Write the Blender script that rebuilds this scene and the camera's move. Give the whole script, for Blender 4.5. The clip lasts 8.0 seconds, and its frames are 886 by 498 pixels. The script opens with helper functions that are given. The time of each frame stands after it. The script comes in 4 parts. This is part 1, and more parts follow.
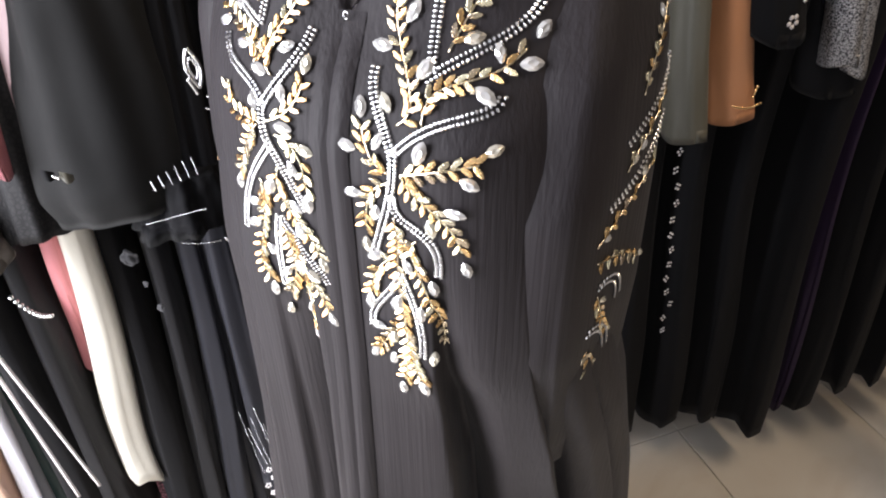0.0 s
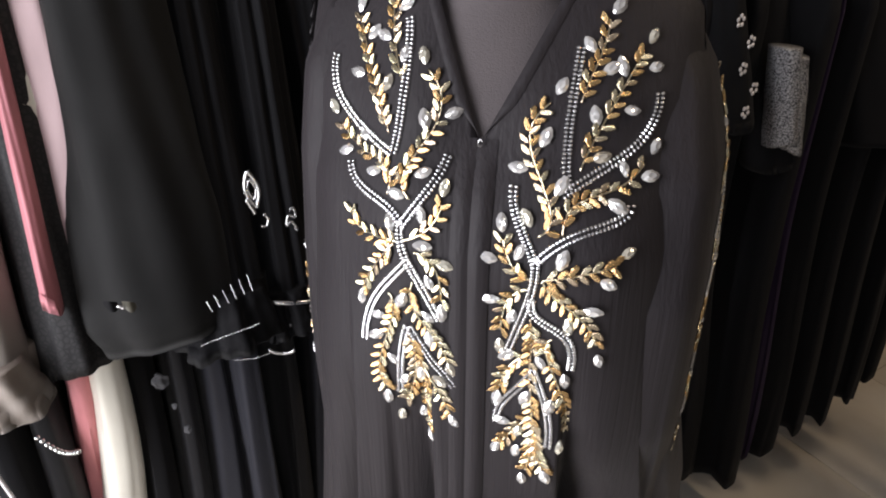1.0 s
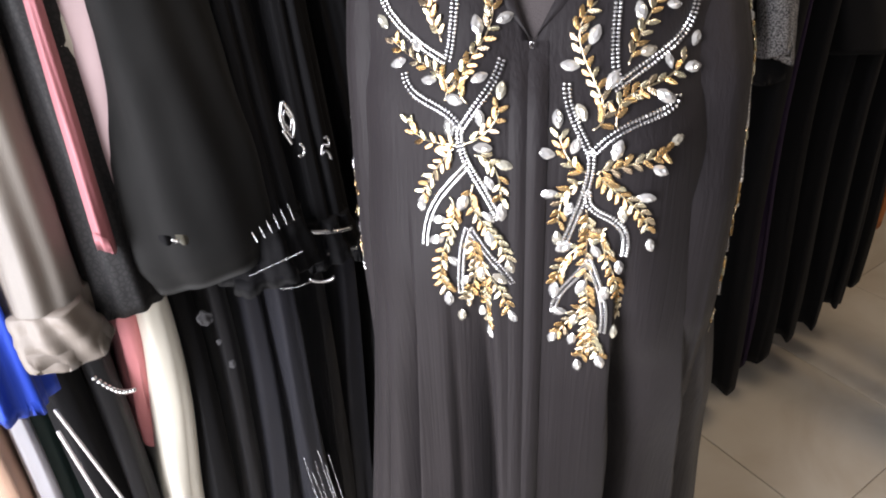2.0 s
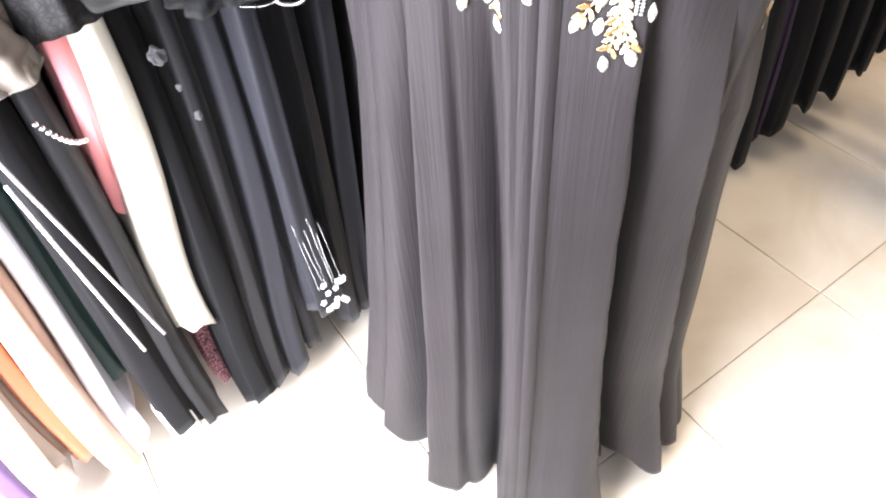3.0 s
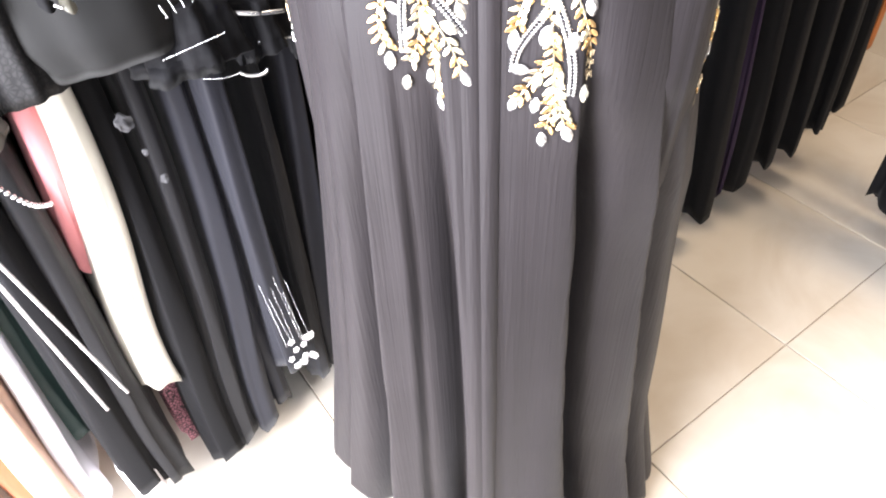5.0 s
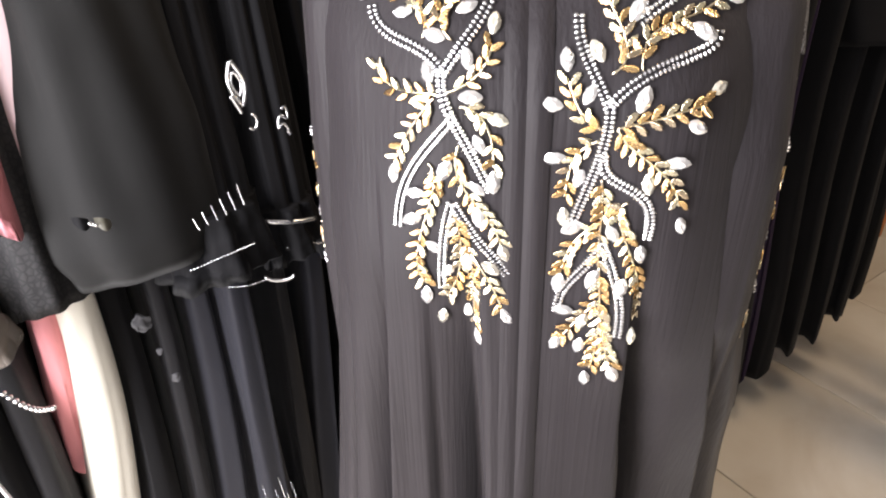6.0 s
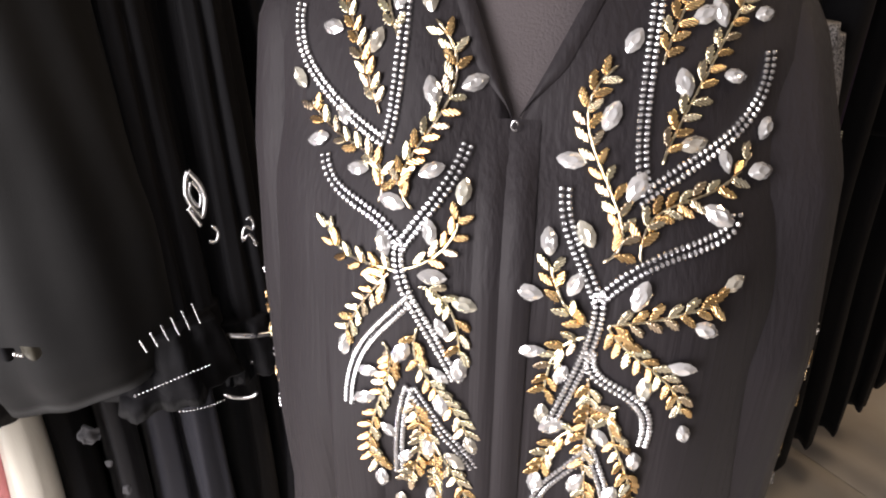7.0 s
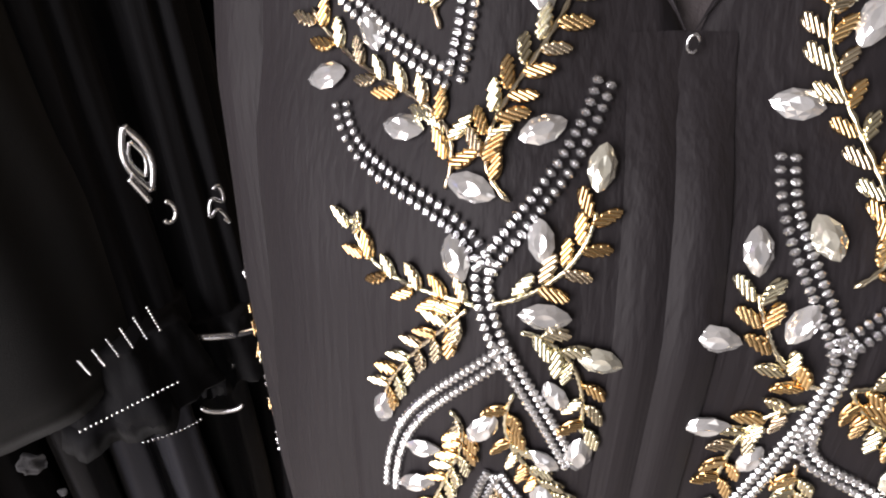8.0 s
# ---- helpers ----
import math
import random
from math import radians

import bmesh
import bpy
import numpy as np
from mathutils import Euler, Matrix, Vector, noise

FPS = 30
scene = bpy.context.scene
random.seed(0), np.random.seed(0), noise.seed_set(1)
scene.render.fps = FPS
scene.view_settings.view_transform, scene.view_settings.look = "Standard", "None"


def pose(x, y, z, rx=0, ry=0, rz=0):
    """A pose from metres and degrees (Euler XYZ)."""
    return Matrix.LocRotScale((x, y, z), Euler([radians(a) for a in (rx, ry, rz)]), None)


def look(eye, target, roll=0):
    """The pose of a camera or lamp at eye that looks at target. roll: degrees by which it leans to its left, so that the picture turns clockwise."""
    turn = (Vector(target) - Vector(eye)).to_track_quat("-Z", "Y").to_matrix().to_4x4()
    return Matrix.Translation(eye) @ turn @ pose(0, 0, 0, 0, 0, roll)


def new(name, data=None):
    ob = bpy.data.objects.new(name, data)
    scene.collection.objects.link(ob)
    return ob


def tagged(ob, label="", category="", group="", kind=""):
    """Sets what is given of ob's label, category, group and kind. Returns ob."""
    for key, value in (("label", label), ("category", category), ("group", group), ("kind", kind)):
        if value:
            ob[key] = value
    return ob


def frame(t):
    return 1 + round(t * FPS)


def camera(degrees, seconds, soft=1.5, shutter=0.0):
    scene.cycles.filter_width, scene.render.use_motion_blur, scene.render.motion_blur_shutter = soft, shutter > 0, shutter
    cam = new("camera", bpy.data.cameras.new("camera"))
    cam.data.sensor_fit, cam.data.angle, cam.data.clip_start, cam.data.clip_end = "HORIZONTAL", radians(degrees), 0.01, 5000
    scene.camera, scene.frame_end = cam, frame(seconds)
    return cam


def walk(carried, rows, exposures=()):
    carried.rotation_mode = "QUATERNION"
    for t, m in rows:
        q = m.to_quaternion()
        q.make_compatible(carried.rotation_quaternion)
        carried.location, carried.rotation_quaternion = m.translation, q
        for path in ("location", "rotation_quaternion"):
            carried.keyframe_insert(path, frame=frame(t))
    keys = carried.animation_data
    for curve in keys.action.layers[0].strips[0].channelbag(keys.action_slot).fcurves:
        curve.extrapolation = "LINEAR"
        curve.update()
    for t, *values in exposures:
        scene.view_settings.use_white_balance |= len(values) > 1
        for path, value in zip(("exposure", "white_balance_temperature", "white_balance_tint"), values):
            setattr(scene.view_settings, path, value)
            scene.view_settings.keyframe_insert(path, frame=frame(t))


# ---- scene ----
cam = camera(66.9, 8.0, 2.0)
PATH = [
    (0, (-1.002, -0.416, 1.471), (-0.455, 1.118, 0.31), -0.7),
    (0.5, (-1.101, -0.387, 1.5), (-0.402, 1.174, 0.464), -0.6),
    (1, (-1.176, -0.366, 1.512), (-0.311, 1.161, 0.553), -0.5),
    (1.2, (-1.198, -0.365, 1.52), (-0.287, 1.142, 0.572), -0.8),
    (2.3, (-1.277, -0.373, 1.459), (-0.443, 1.0, 0.267), -4.1),
    (2.5, (-1.279, -0.364, 1.426), (-0.491, 0.95, 0.141), -4.4),
    (3, (-1.26, -0.342, 1.346), (-0.576, 0.798, -0.148), -5.4),
    (3.5, (-1.265, -0.35, 1.325), (-0.604, 0.753, -0.207), -6.0),
    (4, (-1.269, -0.372, 1.37), (-0.487, 0.789, -0.059), -4.2),
    (4.2, (-1.263, -0.378, 1.38), (-0.457, 0.781, -0.037), -3.9),
    (5.5, (-1.223, -0.334, 1.365), (-0.449, 0.927, 0.02), -3.8),
    (6, (-1.214, -0.294, 1.404), (-0.268, 1.127, 0.362), -2.1),
    (6.5, (-1.182, -0.264, 1.44), (-0.198, 1.149, 0.422), -2.4),
    (7, (-1.121, -0.219, 1.449), (-0.189, 1.264, 0.483), -0.2),
    (7.5, (-1.082, -0.161, 1.441), (-0.26, 1.362, 0.437), 0.7),
    (8, (-1.077, -0.065, 1.398), (-0.140, 1.289, 0.247), -1.1),
]
EXPOSURES = [(0.0, 0.5, 6450, 15), (0.5, 0.02, 6550, 15), (1.0, -0.25, 6600, 15), (2.5, 0.9, 6550, 15), (3.0, 1.82, 6400, 15), (4.0, 1.67, 6500, 15), (5.5, 1.82, 6450, 15),
             (6.0, 0.78, 6800, 16), (6.5, 0.0, 6900, 18), (7.0, -0.06, 7000, 19), (8.0, -0.62, 7000, 19)]
walk(cam, [(t, look(eye, target, roll)) for t, eye, target, roll in PATH], EXPOSURES)

# ---- daylight: an overcast sky through the open shop front and a door ----
world = bpy.data.worlds.new("sky")
scene.world = world
world.use_nodes = True
wn = world.node_tree.nodes
sky = wn.new("ShaderNodeTexSky")
sky.sky_type, sky.sun_disc = "NISHITA", False
sky.sun_elevation, sky.sun_rotation = radians(50), radians(-110)
wn["Background"].inputs["Strength"].default_value = 0.06
world.node_tree.links.new(sky.outputs[0], wn["Background"].inputs["Color"])


def area_lamp(name, eye, target, sx, sy, power, color):
    data = bpy.data.lights.new(name, "AREA")
    data.shape, data.size, data.size_y, data.energy, data.color = "RECTANGLE", sx, sy, power, color
    ob = new(name, data)
    ob.matrix_world = look(eye, target)
    return ob


# the sky's light in the two openings
area_lamp("front_daylight", (-1.85, -3.25, 1.35), (-1.0, 0.4, 0.5), 0.95, 2.3, 11, (0.95, 0.98, 1.0))
area_lamp("door_daylight", (-2.6, -0.15, 1.2), (-1.0, 0.0, 0.5), 1.0, 2.1, 96, (0.93, 0.96, 1.0))
# an added warm fill lamp overhead that brightens the right floor, no fitting there
area_lamp("warm_floor_fill", (0.55, -0.35, 2.78), (0.55, -0.35, 0.0), 0.15, 1.2, 17, (1.0, 0.80, 0.55))


# ---- materials ----
def shader(name, color, rough=0.6, metal=0.0, spec=0.5):
    mat = bpy.data.materials.new(name)
    mat.use_nodes = True
    b = mat.node_tree.nodes["Principled BSDF"]
    b.inputs["Base Color"].default_value = (*color, 1)
    b.inputs["Roughness"].default_value, b.inputs["Metallic"].default_value = rough, metal
    b.inputs["Specular IOR Level"].default_value = spec
    return mat, mat.node_tree, b


def mix_colors(tree, fac, a, b):
    m = tree.nodes.new("ShaderNodeMix")
    m.data_type = "RGBA"
    tree.links.new(fac, m.inputs[0])
    m.inputs[6].default_value, m.inputs[7].default_value = (*a, 1), (*b, 1)
    return m.outputs[2]


def noise_of(tree, scale, detail=4.0, stretch=(1, 1, 1), kind="Object"):
    co = tree.nodes.new("ShaderNodeTexCoord")
    mp = tree.nodes.new("ShaderNodeMapping")
    mp.inputs["Scale"].default_value = stretch
    n = tree.nodes.new("ShaderNodeTexNoise")
    n.inputs["Scale"].default_value, n.inputs["Detail"].default_value = scale, detail
    tree.links.new(co.outputs[kind], mp.inputs[0])
    tree.links.new(mp.outputs[0], n.inputs["Vector"])
    return n.outputs["Fac"]


def bump_of(tree, b, height, strength, distance):
    bp = tree.nodes.new("ShaderNodeBump")
    bp.inputs["Strength"].default_value, bp.inputs["Distance"].default_value = strength, distance
    tree.links.new(height, bp.inputs["Height"])
    tree.links.new(bp.outputs[0], b.inputs["Normal"])


def fabric(name, color, rough=0.75, sheen=0.3, weave=900, stretch=(1, 1, 0.12), relief=0.25, vary=0.25, spec=0.3):
    """Cloth: fine threads that run down the cloth, and soft large patches."""
    mat, tree, b = shader(name, color, rough, 0.0, spec)
    b.inputs["Sheen Weight"].default_value, b.inputs["Sheen Roughness"].default_value = sheen * 0.2, 0.45
    lo = tuple(c * (1 - vary) for c in color)
    hi = tuple(min(1.0, c * (1 + vary)) for c in color)
    tree.links.new(mix_colors(tree, noise_of(tree, 16, 5, (1, 1, 0.3)), lo, hi), b.inputs["Base Color"])
    bump_of(tree, b, noise_of(tree, weave, 3, stretch), relief, 0.001)
    return mat


def crepe(name, color):
    """Crinkled crepe: irregular fine ridges along the length over a soft sheen."""
    mat, tree, b = shader(name, color, 0.62, 0.0, 0.25)
    b.inputs["Sheen Weight"].default_value, b.inputs["Sheen Roughness"].default_value = 0.06, 0.4
    tree.links.new(mix_colors(tree, noise_of(tree, 9, 5), tuple(c * 0.75 for c in color), tuple(c * 1.3 for c in color)), b.inputs["Base Color"])
    ridge = noise_of(tree, 300, 2.5, (1, 0.7, 0.018))
    bump_of(tree, b, ridge, 0.5, 0.0016)
    return mat


def lace(name, color, under):
    mat, tree, b = shader(name, color, 0.8)
    co = tree.nodes.new("ShaderNodeTexCoord")
    v = tree.nodes.new("ShaderNodeTexVoronoi")
    v.feature, v.inputs["Scale"].default_value = "DISTANCE_TO_EDGE", 150
    tree.links.new(co.outputs["Object"], v.inputs["Vector"])
    r = tree.nodes.new("ShaderNodeValToRGB")
    r.color_ramp.elements[0].position, r.color_ramp.elements[0].color = 0.06, (*color, 1)
    r.color_ramp.elements[1].position, r.color_ramp.elements[1].color = 0.2, (*under, 1)
    tree.links.new(v.outputs["Distance"], r.inputs[0])
    tree.links.new(r.outputs[0], b.inputs["Base Color"])
    bump_of(tree, b, v.outputs["Distance"], 0.5, 0.001)
    return mat


def tile_material():
    mat, tree, b = shader("ceramic_tile", (0.6, 0.54, 0.46), 0.16, 0.0, 0.5)
    info = tree.nodes.new("ShaderNodeObjectInfo")
    co = tree.nodes.new("ShaderNodeTexCoord")
    add = tree.nodes.new("ShaderNodeVectorMath")
    add.operation = "MULTIPLY_ADD"
    tree.links.new(info.outputs["Random"], add.inputs[0])
    add.inputs[1].default_value = (17, 31, 5)
    tree.links.new(co.outputs["Object"], add.inputs[2])
    n = tree.nodes.new("ShaderNodeTexNoise")
    n.inputs["Scale"].default_value, n.inputs["Detail"].default_value, n.inputs["Distortion"].default_value = 3.2, 7, 1.2
    tree.links.new(add.outputs[0], n.inputs["Vector"])
    r = tree.nodes.new("ShaderNodeValToRGB")
    e = r.color_ramp.elements
    e[0].position, e[0].color = 0.3, (0.56, 0.495, 0.41, 1)
    e[1].position, e[1].color = 0.62, (0.66, 0.615, 0.545, 1)
    tree.links.new(n.outputs["Fac"], r.inputs[0])
    tree.links.new(r.outputs[0], b.inputs["Base Color"])
    n2 = noise_of(tree, 25, 4)
    mr = tree.nodes.new("ShaderNodeMapRange")
    mr.inputs["To Min"].default_value, mr.inputs["To Max"].default_value = 0.12, 0.3
    tree.links.new(n2, mr.inputs["Value"])
    tree.links.new(mr.outputs[0], b.inputs["Roughness"])
    return mat


def plaster(name, color):
    mat, tree, b = shader(name, color, 0.85)
    tree.links.new(mix_colors(tree, noise_of(tree, 3, 6), tuple(c * 0.93 for c in color), color), b.inputs["Base Color"])
    bump_of(tree, b, noise_of(tree, 220, 3), 0.2, 0.002)
    return mat


def beaded(name, color, rough, metal=1.0, coat=0.0):
    mat, tree, b = shader(name, color, rough, metal)
    b.inputs["Coat Weight"].default_value, b.inputs["Coat Roughness"].default_value = coat, 0.03
    info = tree.nodes.new("ShaderNodeObjectInfo")
    tree.links.new(mix_colors(tree, info.outputs["Random"], tuple(c * 0.7 for c in color), tuple(min(1, c * 1.2) for c in color)), b.inputs["Base Color"])
    return mat


def sequin(name):
    mat, tree, b = shader(name, (0.5, 0.5, 0.52), 0.3, 0.5)
    n = noise_of(tree, 420, 2)
    r = tree.nodes.new("ShaderNodeValToRGB")
    r.color_ramp.elements[0].position, r.color_ramp.elements[0].color = 0.42, (0.04, 0.04, 0.045, 1)
    r.color_ramp.elements[1].position, r.color_ramp.elements[1].color = 0.56, (0.5, 0.5, 0.52, 1)
    tree.links.new(n, r.inputs[0])
    tree.links.new(r.outputs[0], b.inputs["Base Color"])
    bump_of(tree, b, n, 1.0, 0.002)
    return mat


CREPE = crepe("black_crepe", (0.0154, 0.0127, 0.0146))
BUST = fabric("bust_jersey", (0.075, 0.064, 0.066), 0.7, 0.4, 700, (1, 1, 1), 0.5)
BLACK = fabric("black_cloth", (0.006, 0.006, 0.007), 0.75, 0.15, spec=0.1)
COAL = fabric("charcoal_cloth", (0.015, 0.015, 0.0175), 0.65, 0.3, spec=0.2)
INK = fabric("ink_cloth", (0.014, 0.0145, 0.020), 0.62, 0.3, spec=0.2)
ORGANZA = fabric("black_organza", (0.0095, 0.0095, 0.0095), 0.7, 0.4, 1400, (1, 1, 1), 0.35, 0.8, 0.12)
PATCH = fabric("grey_organza", (0.07, 0.07, 0.075), 0.8, 0.3, 900, (1, 1, 1), 0.5)
IVORY = fabric("ivory_satin", (0.74, 0.71, 0.62), 0.45, 0.2)
PINK = fabric("pink_cloth", (0.72, 0.27, 0.29), 0.6, 0.2)
MAUVE = fabric("mauve_cloth", (0.50, 0.37, 0.38), 0.6, 0.3)
CREAM = fabric("cream_satin", (0.20, 0.18, 0.16), 0.4, 0.2)
TAUPE = fabric("taupe_satin", (0.22, 0.19, 0.165), 0.4, 0.3)
BLUE = fabric("blue_cloth", (0.02, 0.07, 0.55), 0.6, 0.2)
GREEN = fabric("bottle_green_cloth", (0.012, 0.035, 0.033), 0.6, 0.3)
SILVERY = fabric("silver_white_satin", (0.62, 0.62, 0.68), 0.35, 0.2)
PEACH = fabric("peach_satin", (0.72, 0.48, 0.36), 0.4, 0.2)
RUST = fabric("rust_cloth", (0.33, 0.11, 0.05), 0.6, 0.3)
PURPLE = fabric("purple_cloth", (0.13, 0.07, 0.19), 0.6, 0.3)
WHITE = fabric("white_cloth", (0.78, 0.74, 0.74), 0.6, 0.2)
VIOLET = fabric("dark_violet_cloth", (0.022, 0.012, 0.032), 0.6, 0.3, spec=0.15)
ORANGE = fabric("orange_cloth", (0.55, 0.19, 0.05), 0.6, 0.2)
APRICOT = fabric("apricot_cloth", (0.46, 0.21, 0.10), 0.6, 0.2)
OLIVE = fabric("olive_satin", (0.10, 0.095, 0.075), 0.4, 0.3)
LACE = lace("black_lace", (0.006, 0.006, 0.007), (0.017, 0.016, 0.017))
ROSE = fabric("rose_satin", (0.40, 0.15, 0.17), 0.5, 0.2, 500, (1, 1, 1), 0.5, 0.5)
PINK_LACE = lace("pink_lace", (0.03, 0.016, 0.02), (0.55, 0.22, 0.27))
SEQUIN = sequin("silver_sequins")
GOLD = beaded("gold_beads", (0.86, 0.59, 0.30), 0.22)
PALE_GOLD = beaded("pale_gold_beads", (0.97, 0.80, 0.60), 0.2)
SILVER = beaded("silver_beads", (0.84, 0.84, 0.87), 0.22, 0.92)
CRYSTAL = beaded("foiled_crystal", (0.98, 0.97, 0.95), 0.05, 0.66, 1.0)
SMOKY = beaded("smoky_crystal", (0.90, 0.82, 0.70), 0.10, 0.7, 1.0)
CHROME = shader("chrome", (0.7, 0.7, 0.72), 0.18, 1.0)[0]
TILE = tile_material()
GROUT = plaster("grout", (0.33, 0.28, 0.22))
WALL = plaster("wall_paint", (0.24, 0.22, 0.20))
CEIL = plaster("ceiling_paint", (0.5, 0.49, 0.47))


# ---- building helpers ----
def finish(bm, material, smooth=True):
    me = bpy.data.meshes.new("mesh")
    bm.to_mesh(me)
    bm.free()
    me.materials.append(material)
    if smooth:
        me.polygons.foreach_set("use_smooth", [True] * len(me.polygons))
    return me


def part(name, bm, material, parent, label="", smooth=True):
    ob = new(name, finish(bm, material, smooth))
    ob.parent = parent
    return tagged(ob, label)


def thing(name, m, label, category, group="", kind=""):
    ob = new(name)
    ob.empty_display_size = 0.05
    ob.matrix_world = m
    return tagged(ob, label, category, group, kind)


def box(bm, x0, y0, z0, x1, y1, z1):
    v = [bm.verts.new(p) for p in ((x0, y0, z0), (x1, y0, z0), (x1, y1, z0), (x0, y1, z0), (x0, y0, z1), (x1, y0, z1), (x1, y1, z1), (x0, y1, z1))]
    for f in ((0, 3, 2, 1), (4, 5, 6, 7), (0, 1, 5, 4), (1, 2, 6, 5), (2, 3, 7, 6), (3, 0, 4, 7)):
        bm.faces.new([v[i] for i in f])
    return v


def loft(bm, rows, closed=True, cap=False):
    rings = [[bm.verts.new(p) for p in row] for row in rows]
    n = len(rings[0])
    for a, b in zip(rings, rings[1:]):
        for i in range(n if closed else n - 1):
            j = (i + 1) % n
            bm.faces.new((a[i], a[j], b[j], b[i]))
    if cap:
        bm.faces.new(rings[0][::-1])
        bm.faces.new(rings[-1])
    return rings


def tube(bm, path, radius, sides=8, swell=0.0):
    """A round cord along the points; swell makes it beady."""
    rows = []
    for k, p in enumerate(path):
        a, b = path[max(0, k - 1)], path[min(len(path) - 1, k + 1)]
        d = (Vector(b) - Vector(a)).normalized()
        u = d.cross(Vector((0.3, 1, 0.2))).normalized()
        w = d.cross(u)
        r = radius * (1 + swell * (k % 2))
        rows.append([Vector(p) + r * (math.cos(t) * u + math.sin(t) * w) for t in (2 * math.pi * i / sides for i in range(sides))])
    loft(bm, rows, True, True)


def bez(p, t):
    s = 1 - t
    return tuple(s ** 3 * p[i] + 3 * s * s * t * p[i + 2] + 3 * s * t * t * p[i + 4] + t ** 3 * p[i + 6] for i in (0, 1))


def smooth(a, b, x):
    t = min(1.0, max(0.0, (x - a) / (b - a)))
    return t * t * (3 - 2 * t)


# ---- the shop's shell ----
X0, X1, Y0, Y1, ZC = -2.55, 3.3, -3.2, 1.15, 2.85


def wall(name, boxes):
    bm = bmesh.new()
    for b in boxes:
        box(bm, *b)
    return tagged(new(name, finish(bm, WALL, False)), "plain taupe painted shop wall", "wall", kind="structure")


wall("wall_north", [(X0 - 0.15, Y1, -0.06, X1 + 0.15, Y1 + 0.15, ZC)])
wall("wall_east", [(X1, Y0, -0.06, X1 + 0.15, Y1 - 0.002, ZC)])
wall("wall_south", [(-1.35, Y0 - 0.15, -0.06, X1 + 0.15, Y0 - 0.002, ZC), (X0 - 0.15, Y0 - 0.15, -0.06, -2.4, Y0 - 0.002, ZC), (-2.4, Y0 - 0.15, 2.65, -1.35, Y0 - 0.002, ZC)])
wall("wall_west", [(X0 - 0.15, Y0, -0.06, X0, -0.65, ZC), (X0 - 0.15, 0.35, -0.06, X0, Y1 - 0.002, ZC), (X0 - 0.15, -0.65, -0.06, X0, 0.35, 0.0), (X0 - 0.15, -0.65, 2.4, X0, 0.35, ZC)])
bm = bmesh.new()
box(bm, X0 - 0.15, Y0 - 0.15, ZC + 0.002, X1 + 0.15, Y1 + 0.15, ZC + 0.12)
tagged(new("ceiling", finish(bm, CEIL, False)), "plain pale grey painted shop ceiling", "ceiling", kind="structure")
bm = bmesh.new()
box(bm, X0, Y0 - 0.15, -0.06, X1, Y1, -0.006)
floor = tagged(new("floor", finish(bm, GROUT, False)), "glossy cream ceramic tiles with thin dark joints", "floor", kind="structure")
bm = bmesh.new()
box(bm, -40, -40, -0.25, 40, 40, -0.12)
tagged(new("ground", finish(bm, plaster("paving", (0.35, 0.34, 0.32)), False)), "pale paved ground outside the shop", "ground", kind="structure")


# ---- the dressed bust ----
PSI = -40.0
BUST_AT = pose(-0.902, 0.056, 0.0, 0, 0, PSI)
Z_KEYS = (0.0, 0.25, 0.5, 0.75, 0.9, 1.05, 1.25, 1.30, 1.36, 1.42, 1.46, 1.50)
HALF_W = (0.350, 0.300, 0.250, 0.215, 0.195, 0.176, 0.165, 0.168, 0.177, 0.170, 0.140, 0.060)
HALF_R = (0.365, 0.315, 0.290, 0.262, 0.240, 0.205, 0.172, 0.168, 0.179, 0.172, 0.142, 0.060)
FRONT = (-0.085, -0.085, -0.080, -0.070, -0.060, -0.050, -0.045, -0.028, 0.0, 0.040, 0.065, 0.085)
BACK = (0.40, 0.35, 0.31, 0.27, 0.25, 0.23, 0.215, 0.213, 0.205, 0.185, 0.165, 0.145)
SQUARE = (2.2, 2.2, 2.3, 2.5, 2.7, 2.9, 3.0, 2.8, 2.6, 2.4, 2.2, 2.0)
# folds of the skirt: angle of the sharp edge from the front, the side on which it drops, width, depth, drift towards the hem
FOLDS = ((-0.09, -1, 0.24, 0.50, 0.0), (0.27, 1, 0.20, 0.62, 0.17), (-0.56, -1, 0.32, 0.46, 0.0), (0.78, 1, 0.17, 0.42, 0.16), (0.05, -1, 0.02, 0.06, 0.02), (-0.34, 1, 0.10, 0.10, 0.03), (-1.0, -1, 0.2, 0.16, 0.0),
         (1.25, 1, 0.2, 0.22, 0.0), (-1.5, -1, 0.2, 0.2, 0.0), (1.6, 1, 0.2, 0.2, 0.0), (2.1, 1, 0.2, 0.2, 0.0), (-2.0, -1, 0.2, 0.2, 0.0), (2.6, 1, 0.2, 0.16, 0.0), (-2.5, -1, 0.2, 0.16, 0.0))


